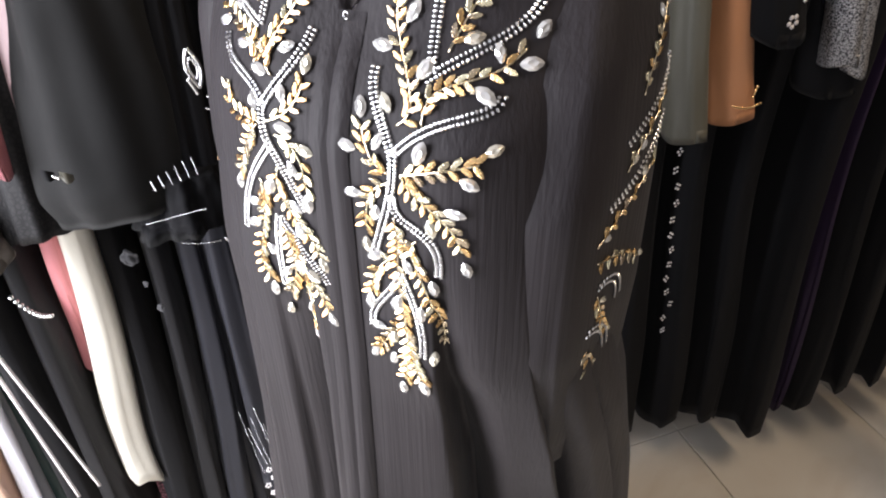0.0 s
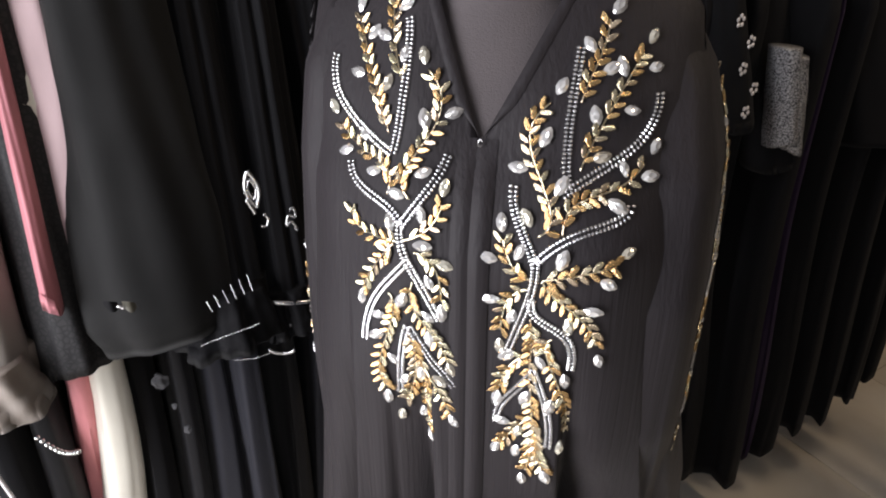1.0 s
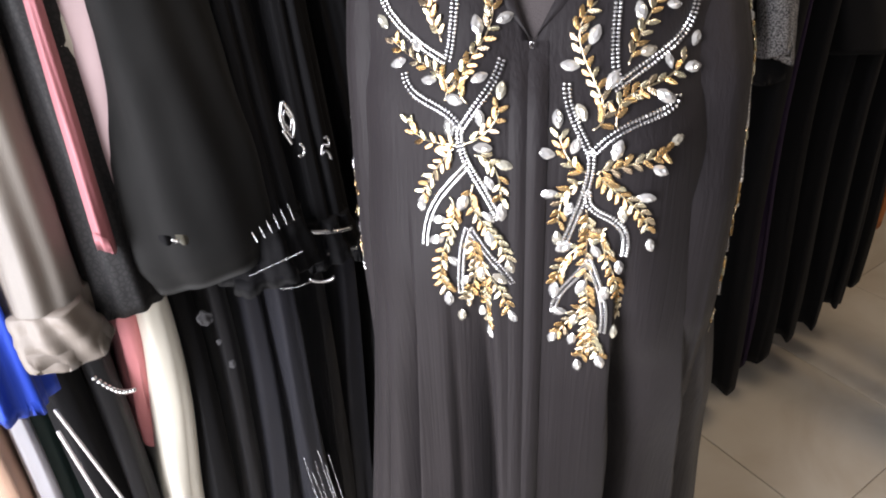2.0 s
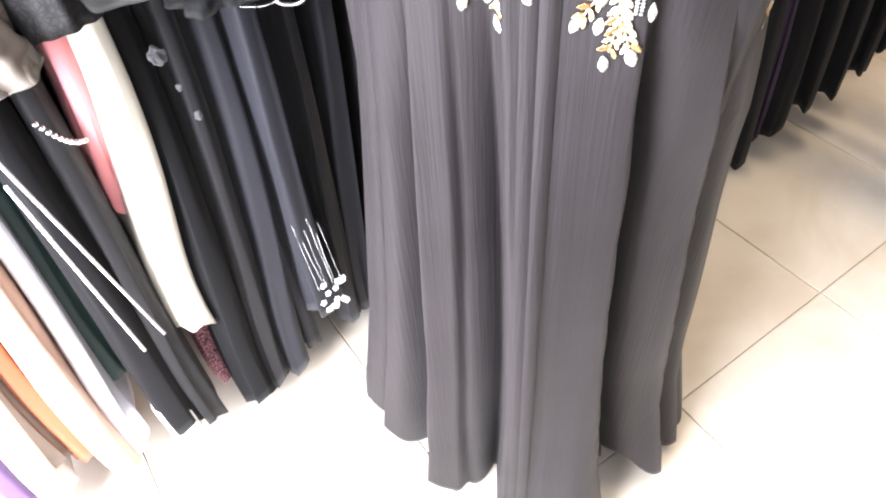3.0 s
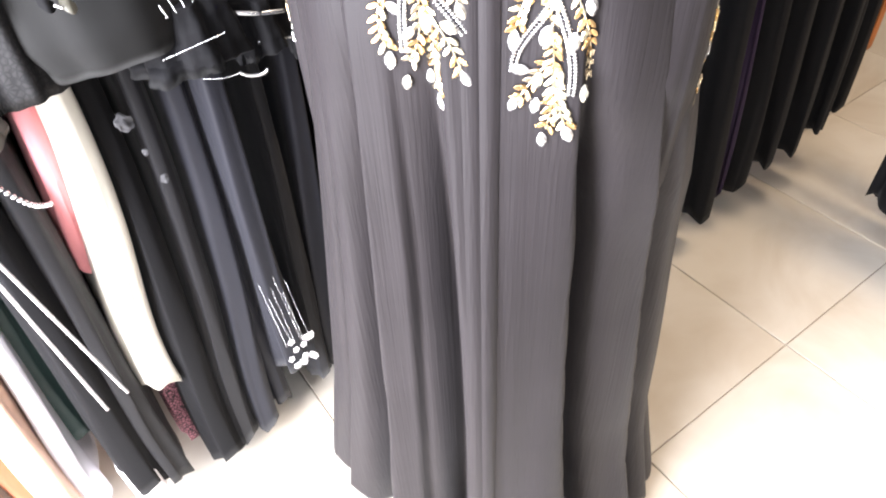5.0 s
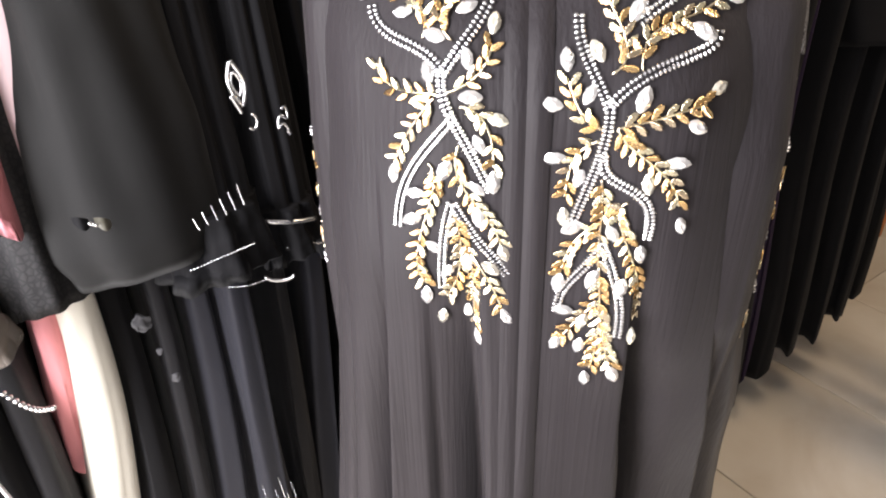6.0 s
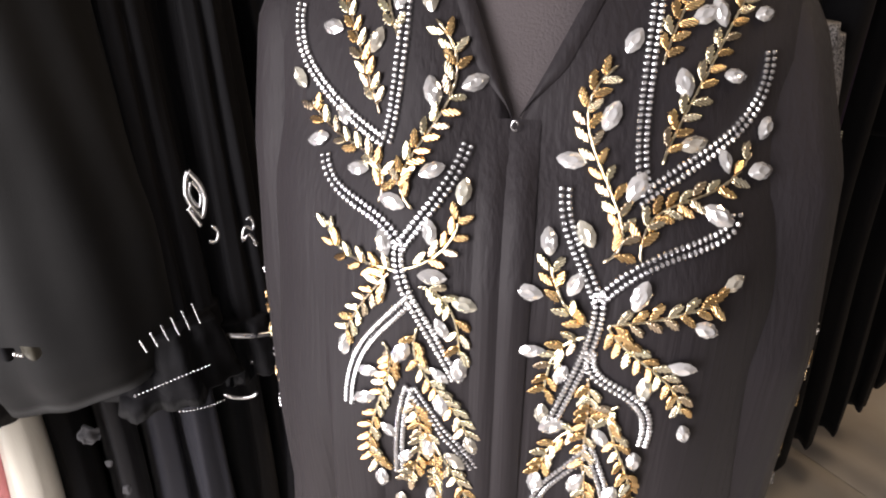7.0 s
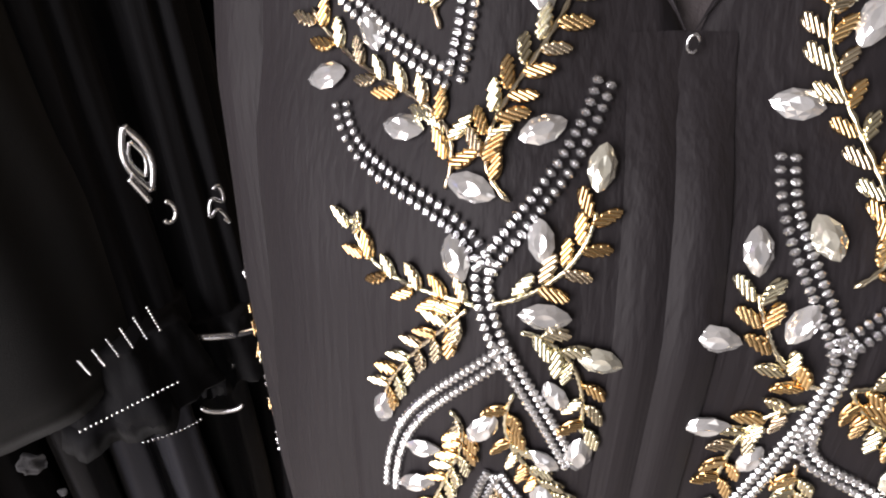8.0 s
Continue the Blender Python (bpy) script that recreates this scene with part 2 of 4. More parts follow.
def body_point(phi, z):
    a, f, b, n = (float(np.interp(z, Z_KEYS, k)) for k in (HALF_R if phi > 0 else HALF_W, FRONT, BACK, SQUARE))
    c = (f + b) / 2 if z > 0.9 else f + (b - f) * 0.5
    d = c - f if math.cos(phi) > 0 else b - c
    s, q = math.sin(phi), math.cos(phi)
    x = a * math.copysign(abs(s) ** (2 / n), s)
    y = -d * math.copysign(abs(q) ** (2 / n), q)
    grow = (1 - smooth(0.80, 1.22, z)) * (1.0 + 0.35 * (1 - smooth(0.0, 0.5, z)))
    fold = 0.0
    for edge, way, wide, deep, drift in FOLDS:
        q = (phi - edge - drift * max(0.0, 1.03 - z) - 0.014 * math.sin(4.1 * z + 9 * edge)) * way
        if -0.05 < q < 1.2:
            drop = 0.6 * math.exp(-max(0.0, q) / (0.4 * wide)) + 0.45 * math.exp(-max(0.0, q) / (1.7 * wide))
            fold -= deep * grow * drop * smooth(-0.015, 0.035, q)
    fold += 0.17 * math.exp(-((phi - 0.26) / 0.14) ** 2) * (1 - smooth(0.0, 0.6, z))
    fold += 0.008 * grow * math.sin(23 * phi + 3 * z) + 0.014 * noise.noise(Vector((4 * math.sin(phi), 4 * math.cos(phi), 2.2 * z))) * (0.4 + grow)
    k = 1 + fold
    back = 0.32 * max(0.0, x) * (1 - smooth(0.70, 1.10, z)) * (0.35 + 0.65 * smooth(0.0, 0.4, z))
    # the closing lies a little hollow under the neck, the two sides stand proud over the chest
    chest = 0.007 * math.exp(-(x / 0.032) ** 2) * math.exp(-((z - 1.34) / 0.05) ** 2) - 0.012 * math.exp(-((x - 0.10) / 0.05) ** 2) * smooth(0.98, 1.06, z) * (1 - smooth(1.24, 1.34, z))
    chest += 0.008 * smooth(1.28, 1.33, z) + 0.018 * smooth(0.05, 0.12, -x) * smooth(1.1, 1.25, z) + 0.008 * smooth(0.09, 0.14, x) * smooth(1.3, 1.36, z)
    return Vector((x * (1 + 0.35 * fold), c + y * k + back + (chest if math.cos(phi) > 0 else 0.0), z))


PHIS = [i / 140 * 1.7 for i in range(-140, 141)]
FRONT_ROWS = {}


def front_y(x, z):
    """The cloth's face at x, z on the front."""
    key = round(z, 3)
    if key not in FRONT_ROWS:
        pts = [body_point(p, key) for p in PHIS]
        FRONT_ROWS[key] = ([p.x for p in pts], [p.y for p in pts])
    return float(np.interp(x, *FRONT_ROWS[key]))


def front_point(x, z, out=0.0):
    p = Vector((x, front_y(x, z), z))
    if out:
        dx = Vector((0.012, front_y(x + 0.006, z) - front_y(x - 0.006, z), 0))
        dz = Vector((0, front_y(x, z + 0.006) - front_y(x, z - 0.006), 0.012))
        p += out * dx.cross(dz).normalized()
    return p


def front_frame(x, z, out):
    p = front_point(x, z, out)
    dx = Vector((0.012, front_y(x + 0.006, z) - front_y(x - 0.006, z), 0)).normalized()
    dz = Vector((0, front_y(x, z + 0.006) - front_y(x, z - 0.006), 0.012)).normalized()
    return p, dx, dz


NECK = 1.335


def neck_edge(z, side):
    """Where the neckline's edge runs: from the clasp up to the shoulders."""
    if z <= NECK:
        return 0.0015 * side
    return side * (0.0015 + (0.40 if side < 0 else 0.52) * (z - NECK) ** 0.98)


def phi_at(x, z):
    a, n = float(np.interp(z, Z_KEYS, HALF_R if x > 0 else HALF_W)), float(np.interp(z, Z_KEYS, SQUARE))
    s = min(1.0, abs(x) / a) ** (n / 2)
    return math.copysign(math.asin(s), x)


def hem_z(phi):
    left = 0.10 * smooth(-0.2, -0.56, phi) + 0.105 * smooth(-0.58, -1.15, phi)
    right = 0.12 * math.exp(-((phi - 0.60) / 0.17) ** 2)
    slit = 0.045 * math.exp(-((phi - 0.075) / 0.035) ** 2)
    return 0.020 + left + right + slit + 0.006 * math.sin(7 * phi)


abaya = thing("abaya", BUST_AT, "long black crepe abaya with gold and silver leaf beadwork", "abaya")
bm = bmesh.new()
rows = []
for k in range(101):
    t = k / 100
    row = []
    base = t * 1.495
    lo, hi = phi_at(neck_edge(base, 1), base), phi_at(neck_edge(base, -1), base) + 2 * math.pi
    for i in range(361):
        phi = lo + (hi - lo) * i / 360
        ph = phi if phi <= math.pi else phi - 2 * math.pi
        z = hem_z(ph) * (1 - t) ** 3 + base
        row.append(body_point(ph, z))
    rows.append(row)
loft(bm, rows, False)
robe = part("robe", bm, CREPE, abaya)
sol = robe.modifiers.new("cloth", "SOLIDIFY")
sol.thickness, sol.offset = 0.0015, -1


def strip(name, points, width_dir, out, material, parent, label=""):
    """A folded band of cloth along the points, between two offsets."""
    bm = bmesh.new()
    rows = []
    for (x, z) in points:
        row = []
        for q in range(7):
            taper = smooth(NECK - 0.002, NECK + 0.03, z) if z >= NECK and out < 0.002 else 1.0
            xx = x + taper * (width_dir[0] + (width_dir[1] - width_dir[0]) * q / 6)
            row.append(front_point(xx, z, 0.0005 + out * (1 - smooth(NECK - 0.03, NECK, z) * (out > 0.0016)) * math.sin(math.pi * (q + 0.25) / 6.5)))
        rows.append(row)
    loft(bm, rows, False)
    ob = part(name, bm, material, parent, label)
    return ob


line = [(0.0, 0.05 + (NECK - 0.05) * k / 110) for k in range(111)]
strip("placket", line, (-0.018, -0.001), 0.0024, CREPE, abaya, "narrow folded front placket")
strip("placket", line, (-0.004, 0.014), 0.0036, CREPE, abaya, "narrow folded front placket")
for side in (-1, 1):
    edge = [(neck_edge(NECK + 0.15 * k / 40, side), NECK + 0.15 * k / 40) for k in range(41)]
    strip("neckline_facing", edge, (0.0, 0.010 * side), 0.0015, CREPE, abaya, "turned V neckline edge")
bm = bmesh.new()
p = front_point(0.0, NECK - 0.004, 0.005)
tube(bm, [p + 0.0018 * Vector((math.cos(a), -0.3, math.sin(a) * 1.6)) for a in (k * 0.7 for k in range(9))], 0.0006, 6)
part("clasp", bm, CHROME, abaya, "small dark metal hook clasp")


# sleeves: centre x, centre y, half width, half depth, height
SLEEVE_Z = (0.84, 0.92, 1.06, 1.20, 1.30, 1.37, 1.425)
SLEEVES = {1: ((0.154, 0.157, 0.158, 0.156, 0.156, 0.150, 0.137), (0.112, 0.092, 0.072, 0.066, 0.080, 0.112, 0.130),
               (0.044, 0.048, 0.050, 0.050, 0.046, 0.038, 0.020), (0.075, 0.088, 0.098, 0.092, 0.074, 0.055, 0.035)),
           -1: ((-0.150, -0.147, -0.141, -0.136, -0.135, -0.137, -0.130), (0.150, 0.140, 0.122, 0.110, 0.108, 0.118, 0.130),
                (0.044, 0.046, 0.046, 0.046, 0.043, 0.036, 0.020), (0.090, 0.094, 0.094, 0.084, 0.070, 0.055, 0.035))}
BOXY = {1: 0.5, -1: 0.6}
SHEAR = {1: 0.26, -1: 0.0}


def sleeve_point(side, phi, z, out=0.0):
    """phi: from the front towards the outer side."""
    cx, cy, w, d = (float(np.interp(z, SLEEVE_Z, k)) for k in SLEEVES[side])
    g = (1 - smooth(0.95, 1.34, z)) * (0.25 if math.sin(phi) > 0.5 else 1.0)
    r = 1 + g * (0.05 * math.sin(3 * phi + 0.8 + 2 * z) - 0.12 * math.exp(-((phi + 0.4) / 0.22) ** 2)) + 0.02 * noise.noise(Vector((3 * phi, 5 * z, side * 7.0)))
    sx, cq, e = math.sin(phi), math.cos(phi), BOXY[side]
    y = -(d * r + out) * math.copysign(abs(cq) ** e, cq)
    return Vector((cx + side * ((w * r + out) * math.copysign(abs(sx) ** e, sx) + SHEAR[side] * y), cy + y, z))


for side in (1, -1):
    bm = bmesh.new()
    rows = []
    for k in range(56):
        t = k / 55
        rows.append([sleeve_point(side, p, 0.84 + 0.585 * t + 0.02 * math.sin(p) * (1 - t) ** 4) for p in (2 * math.pi * i / 72 for i in range(72))])
    loft(bm, rows, True)
    ob = part("sleeve", bm, CREPE, abaya)
    sol = ob.modifiers.new("cloth", "SOLIDIFY")
    sol.thickness, sol.offset = 0.0015, -1


# ---- beadwork: millimetres across and up on the front ----
def bugle_mesh(material):
    """A leaf of four slanting bugle beads on a padded oval."""
    bm = bmesh.new()
    def oval(k, z):
        return [(k * 0.0025 * math.sin(t) * (1 - 0.3 * math.cos(t) ** 2), 0.0055 - k * 0.0052 * math.cos(t), z) for t in (2 * math.pi * i / 12 for i in range(12))]
    loft(bm, [oval(1.0, 0.0), oval(1.0, 0.0006), oval(0.6, 0.0013)], True, True)
    for off, ln in ((0.0025, 0.0044), (0.0046, 0.0062), (0.0067, 0.0060), (0.0087, 0.0042)):
        c, d = Vector((0, off, 0.0016)), Vector((0.64, 0.77, 0.03)) * ln * 0.56
        tube(bm, [c - d, c - 0.8 * d, c + 0.8 * d, c + d], 0.00098, 5)
    return finish(bm, material)


def gem_mesh(material, ln=0.0165, wd=0.0095, hi=0.0032):
    """A faceted marquise stone."""
    bm = bmesh.new()
    def ring(k, z, turn=0.0, n=10):
        out = []
        for i in range(n):
            t = 2 * math.pi * (i + turn) / n
            w = math.cos(t)
            out.append((k * wd / 2 * math.sin(t) * (1 - 0.45 * w * w * abs(w)), k * ln / 2 * w + ln / 2, z))
        return out
    rings = loft(bm, [ring(0.92, 0.0), ring(1.0, 0.0008), ring(0.74, 0.6 * hi, 0.5), ring(0.46, hi)], True)
    bm.faces.new(rings[0][::-1])
    top = bm.verts.new((0.0, ln / 2, hi * 0.86))
    for a, b in zip(rings[-1], rings[-1][1:] + rings[-1][:1]):
        bm.faces.new((a, b, top))
    bmesh.ops.triangulate(bm, faces=[f for f in bm.faces if len(f.verts) == 4])
    return finish(bm, material, False)


LEAVES = [bugle_mesh(GOLD), bugle_mesh(PALE_GOLD)]
STONES = [gem_mesh(CRYSTAL), gem_mesh(CRYSTAL, 0.0145, 0.0085), gem_mesh(SMOKY, 0.0145, 0.0085)]
rng = random.Random(5)


def set_on(mesh, name, parent, frame_fn, u, v, angle, scale=1.0, out=0.0008):
    """Lays a stone or leaf on the cloth at u, v, pointing along the angle in the cloth's own plane."""
    p, du, dv = frame_fn(u, v, out)
    ahead = (math.cos(angle) * du + math.sin(angle) * dv).normalized()
    up = du.cross(dv).normalized()
    right = ahead.cross(up).normalized()
    ob = new(name, mesh)
    m = Matrix((right, ahead, up)).transposed().to_4x4()
    ob.parent = parent
    ob.matrix_basis = Matrix.Translation(p) @ m @ Matrix.Rotation(rng.uniform(-0.26, 0.26), 4, "Y") @ Matrix.Scale(scale, 4)
    return ob


def sprig(curve, frame_fn, parent, step=0.0083, stones=(), size=1.0, chance=0.0):
    """A beaded stem with leaves on both sides; leaves leave room for the set stones, and chance strews stones of its own."""
    c = [v / 1000 for v in curve]
    n = 44
    pts = [bez(c, k / n) for k in range(n + 1)]
    bm = bmesh.new()
    tube(bm, [frame_fn(u, v, 0.0011)[0] for u, v in pts], 0.00072, 6, 0.75)
    stem = part("leaf_sprig", bm, PALE_GOLD, parent, "beaded gold leaf sprig with crystal stones")
    length = sum(math.dist(a, b) for a, b in zip(pts, pts[1:]))
    pairs = max(3, round(length / step))
    for side in (-1, 1):
        for k in range(pairs):
            t = min(0.97, 0.06 + 0.88 * (k + (0.35 if side > 0 else 0.0)) / (pairs - 0.7))
            (u0, v0), (u1, v1), (u, v) = bez(c, t - 0.03), bez(c, t + 0.03), bez(c, t)
            a = math.atan2(v1 - v0, u1 - u0) + side * (0.72 + rng.uniform(-0.14, 0.14))
            mid = (u + 0.006 * math.cos(a), v + 0.006 * math.sin(a))
            if any(math.dist(mid, (su + 0.007 * math.cos(sa), sv + 0.007 * math.sin(sa))) < 0.0066 for su, sv, sa in stones):
                continue
            if rng.random() < chance:
                set_on(rng.choice(STONES), "crystal_stone", stem, frame_fn, u + 0.002 * math.cos(a), v + 0.002 * math.sin(a), a, size * 0.9, 0.001)
            else:
                set_on(LEAVES[rng.random() < 0.5], "gold_leaf", stem, frame_fn, u + 0.0008 * math.cos(a), v + 0.0008 * math.sin(a), a, size * rng.uniform(0.85, 1.02))
    return stem


def bead_band(curve, frame_fn, parent, gap=0.0029, rows=(-0.0021, 0.0021), radius=0.0016):
    c = [v / 1000 for v in curve]
    fine = [bez(c, k / 80) for k in range(81)]
    run = np.cumsum([0.0] + [math.dist(a, b) for a, b in zip(fine, fine[1:])])
    n = max(3, int(run[-1] / gap))
    verts, faces = [], []
    ball = [(math.sin(b) * math.cos(a), math.sin(b) * math.sin(a), math.cos(b)) for b in (0.55, 1.25, 2.0) for a in (k * math.pi / 3 for k in range(6))] + [(0, 0, 1), (0, 0, -1)]
    tri = [(i, (i + 1) % 6, 18) for i in range(6)] + [(12 + (i + 1) % 6, 12 + i, 19) for i in range(6)]
    quad = [(r * 6 + i, r * 6 + 6 + i, r * 6 + 6 + (i + 1) % 6, r * 6 + (i + 1) % 6) for r in (0, 1) for i in range(6)]
    for k in range(n + 1):
        s = run[-1] * k / n
        t = float(np.interp(s, run, np.linspace(0, 1, 81)))
        (u0, v0), (u1, v1), (u, v) = bez(c, max(0, t - 0.02)), bez(c, min(1, t + 0.02)), bez(c, t)
        a = math.atan2(v1 - v0, u1 - u0) + math.pi / 2
        for off in rows:
            p, du, dv = frame_fn(u + off * math.cos(a), v + off * math.sin(a), 0.0012 + rng.uniform(0, 0.0003))
            across = (math.cos(a) * du + math.sin(a) * dv).normalized()
            up = du.cross(dv).normalized()
            ahead = across.cross(up)
            base = len(verts)
            for bx, by, bz in ball:
                verts.append(p + radius * (1.22 * bx * across + 0.9 * by * ahead + bz * up))
            faces += [tuple(base + i for i in f) for f in tri + quad]
    me = bpy.data.meshes.new("beads")
    me.from_pydata(verts, [], faces)
    me.materials.append(SILVER)
    me.polygons.foreach_set("use_smooth", [False] * len(me.polygons))
    ob = new("bead_band", me)
    ob.parent = parent
    return tagged(ob, "double row of silver beads", kind="stuff")


BANDS_A = [(-133, 1382, -138, 1348, -97, 1329, -72, 1321), (-65, 1416, -61, 1406, -64, 1340, -70, 1322), (-110, 1306, -105, 1283, -70, 1294, -59, 1273),
           (-25, 1322, -32, 1301, -47, 1292, -58, 1272), (-59, 1274, -62, 1255, -50, 1245, -26, 1194), (-52, 1245, -75, 1216, -93, 1196, -95, 1158),
           (-54, 1182, -60, 1164, -63, 1135, -63, 1107), (-52, 1182, -42, 1159, -28, 1148, -14, 1126)]
BANDS_B = [(72, 1399, 70, 1377, 63, 1329, 70, 1305), (135, 1365, 135, 1329, 106, 1326, 67, 1302), (29, 1305, 28, 1286, 41, 1274, 49, 1254),
           (118, 1293, 117, 1279, 78, 1287, 51, 1255), (50, 1257, 52, 1231, 44, 1212, 30, 1165), (49, 1222, 46, 1192, 90, 1211, 84, 1160), (54, 1155, 44, 1130, 24, 1120, 25, 1095),
           (54, 1155, 63, 1133, 74, 1108, 71, 1076)]
SPRIGS_A = [(-75, 1334, -84, 1358, -104, 1386, -112, 1414), (-66, 1372, -76, 1388, -80, 1414, -82, 1435), (-52, 1292, -84, 1312, -2, 1346, -46, 1382),
            (-72, 1292, -60, 1324, -105, 1307, -122, 1333), (-62, 1259, -68, 1262, -102, 1250, -106, 1273), (-56, 1261, -38, 1266, -28, 1277, -26, 1290),
            (-64, 1257, -70, 1253, -96, 1215, -96, 1201)]
SPRIGS_B = [(-47, 1253, -29, 1252, -24, 1234, -24, 1211), (-48, 1227, -59, 1192, -26, 1183, -18, 1150), (-70, 1211, -50, 1202, -100, 1132, -74, 1109),
            (-53, 1175, -45, 1154, -46, 1118, -60, 1097), (-47, 1153, -32, 1122, -42, 1094, -35, 1072), (-41, 1140, -30, 1129, -23, 1112, -16, 1093)]
SPRIGS_C = [(75, 1363, 79, 1381, 91, 1394, 92, 1418), (78, 1317, 88, 1344, 110, 1380, 120, 1394), (50, 1273, 84, 1290, 9, 1333, 52, 1363),
            (69, 1275, 66, 1312, 106, 1292, 127, 1319), (56, 1241, 70, 1245, 96, 1253, 111, 1254), (56, 1241, 64, 1222, 96, 1216, 102, 1185),
            (47, 1240, 35, 1242, 26, 1258, 24, 1269)]
SPRIGS_D = [(45, 1232, 26, 1224, 27, 1209, 25, 1191), (49, 1205, 53, 1184, 50, 1174, 52, 1136), (49, 1168, 32, 1163, 28, 1139, 26, 1131), (68, 1189, 48, 1180, 93, 1136, 83, 1080),
            (53, 1136, 56, 1109, 60, 1071, 53, 1041), (55, 1106, 60, 1083, 61, 1062, 69, 1047), (54, 1105, 45, 1095, 31, 1073, 28, 1066)]
STONES_A = [(-113, 1415, 83), (-102, 1397, 49), (-102, 1372, 175), (-82, 1363, 67), (-75, 1421, 36), (-80, 1400, 163), (-68, 1385, 76), (-79, 1434, 83), (-48, 1385, 104),
            (-30, 1350, 21), (-43, 1340, 104), (-50, 1308, 23), (-56, 1293, 167), (-126, 1339, 135), (-96, 1324, 113), (-108, 1316, 200), (-79, 1306, 186), (-66, 1265, 104)]
STONES_B = [(-26, 1295, 82), (-41, 1275, 97), (-48, 1259, 0), (-95, 1206, 260), (-24, 1209, 270), (-29, 1247, 346), (-37, 1235, 294), (-54, 1216, 243), (-41, 1200, 319),
            (-36, 1181, 280), (-19, 1151, 292), (-73, 1189, 195), (-76, 1170, 209), (-74, 1148, 323), (-75, 1107, 266), (-62, 1085, 259), (-54, 1129, 235), (-42, 1140, 261),
            (-42, 1089, 262), (-36, 1069, 297), (-32, 1135, 336), (-17, 1094, 301)]
STONES_C = [(94, 1421, 56), (83, 1396, 126), (89, 1382, 30), (123, 1400, 56), (124, 1383, 6), (107, 1379, 111), (107, 1357, 354), (89, 1347, 106), (86, 1324, 14), (56, 1368, 63),
            (47, 1332, 67), (39, 1317, 174), (61, 1301, 63), (45, 1280, 120), (131, 1324, 56), (124, 1310, 0), (113, 1311, 106), (100, 1299, 324), (113, 1260, 21), (99, 1245, 333),
            (68, 1251, 74)]
STONES_D = [(103, 1177, 290), (88, 1219, 353), (78, 1211, 280), (23, 1274, 97), (21, 1254, 173), (34, 1255, 63), (25, 1220, 186), (25, 1183, 270), (36, 1212, 253), (39, 1171, 209),
            (56, 1171, 299), (26, 1129, 261), (80, 1085, 270), (79, 1156, 279), (71, 1129, 261), (50, 1038, 274), (52, 1134, 250), (46, 1095, 257), (45, 1071, 258), (68, 1046, 291),
            (28, 1071, 247), (38, 1095, 174)]
ALL_STONES = [(u / 1000, v / 1000, radians(a)) for u, v, a in STONES_A + STONES_B + STONES_C + STONES_D]
for curve in BANDS_A + BANDS_B:
    bead_band(curve, front_frame, abaya)
for curve in SPRIGS_A + SPRIGS_B + SPRIGS_C + SPRIGS_D:
    sprig(curve, front_frame, abaya, stones=ALL_STONES)
for k, (u, v, a) in enumerate(ALL_STONES):
    set_on(STONES[(0, 1, 0, 2, 1)[k % 5]], "crystal_stone", abaya, front_frame, u, v, a, rng.uniform(1.0, 1.12), 0.0012)


def sleeve_frame(side):
    def at(u, v, out):
        """u: metres round the sleeve from its front."""
        d = float(np.interp(v, SLEEVE_Z, SLEEVES[side][3]))
        q = min(0.97, max(-0.97, 1.0 - (u - 0.047) * 2.3 / d))
        phi = math.acos(math.copysign(abs(q) ** (1 / BOXY[side]), q))
        p = sleeve_point(side, phi, v, out)
        du = (sleeve_point(side, phi + 0.06 * side, v) - sleeve_point(side, phi - 0.06 * side, v)).normalized()
        dv = (sleeve_point(side, phi, v + 0.006) - sleeve_point(side, phi, v - 0.006)).normalized()
        return p, du, dv
    return at


SLEEVE_SPRIGS = [(78, 1270, 80, 1300, 92, 1325, 90, 1365), (76, 1215, 82, 1228, 95, 1235, 104, 1260), (60, 1168, 72, 1180, 90, 1180, 104, 1205), (62, 1150, 74, 1140, 92, 1125, 104, 1098),
                 (66, 1110, 70, 1090, 74, 1070, 80, 1046), (62, 1050, 66, 1030, 70, 1010, 82, 985), (64, 1030, 62, 1000, 66, 970, 66, 930)]
SLEEVE_BANDS = [(72, 1240, 84, 1246, 98, 1256, 104, 1284), (66, 1196, 80, 1200, 98, 1204, 104, 1238), (66, 1120, 80, 1118, 86, 1100, 86, 1082), (62, 1075, 74, 1070, 80, 1050, 80, 1020)]
for side in (1, -1):
    where = sleeve_frame(side)
    shift = 4 if side > 0 else -6
    for curve in SLEEVE_SPRIGS if side > 0 else SLEEVE_SPRIGS[:-2]:
        sprig([v + shift * (k % 2 == 0) for k, v in enumerate(curve)], where, abaya, 0.0105, (), 0.95, 0.15)
    for curve in SLEEVE_BANDS:
        bead_band([v + shift * (k % 2 == 0) for k, v in enumerate(curve)], where, abaya)

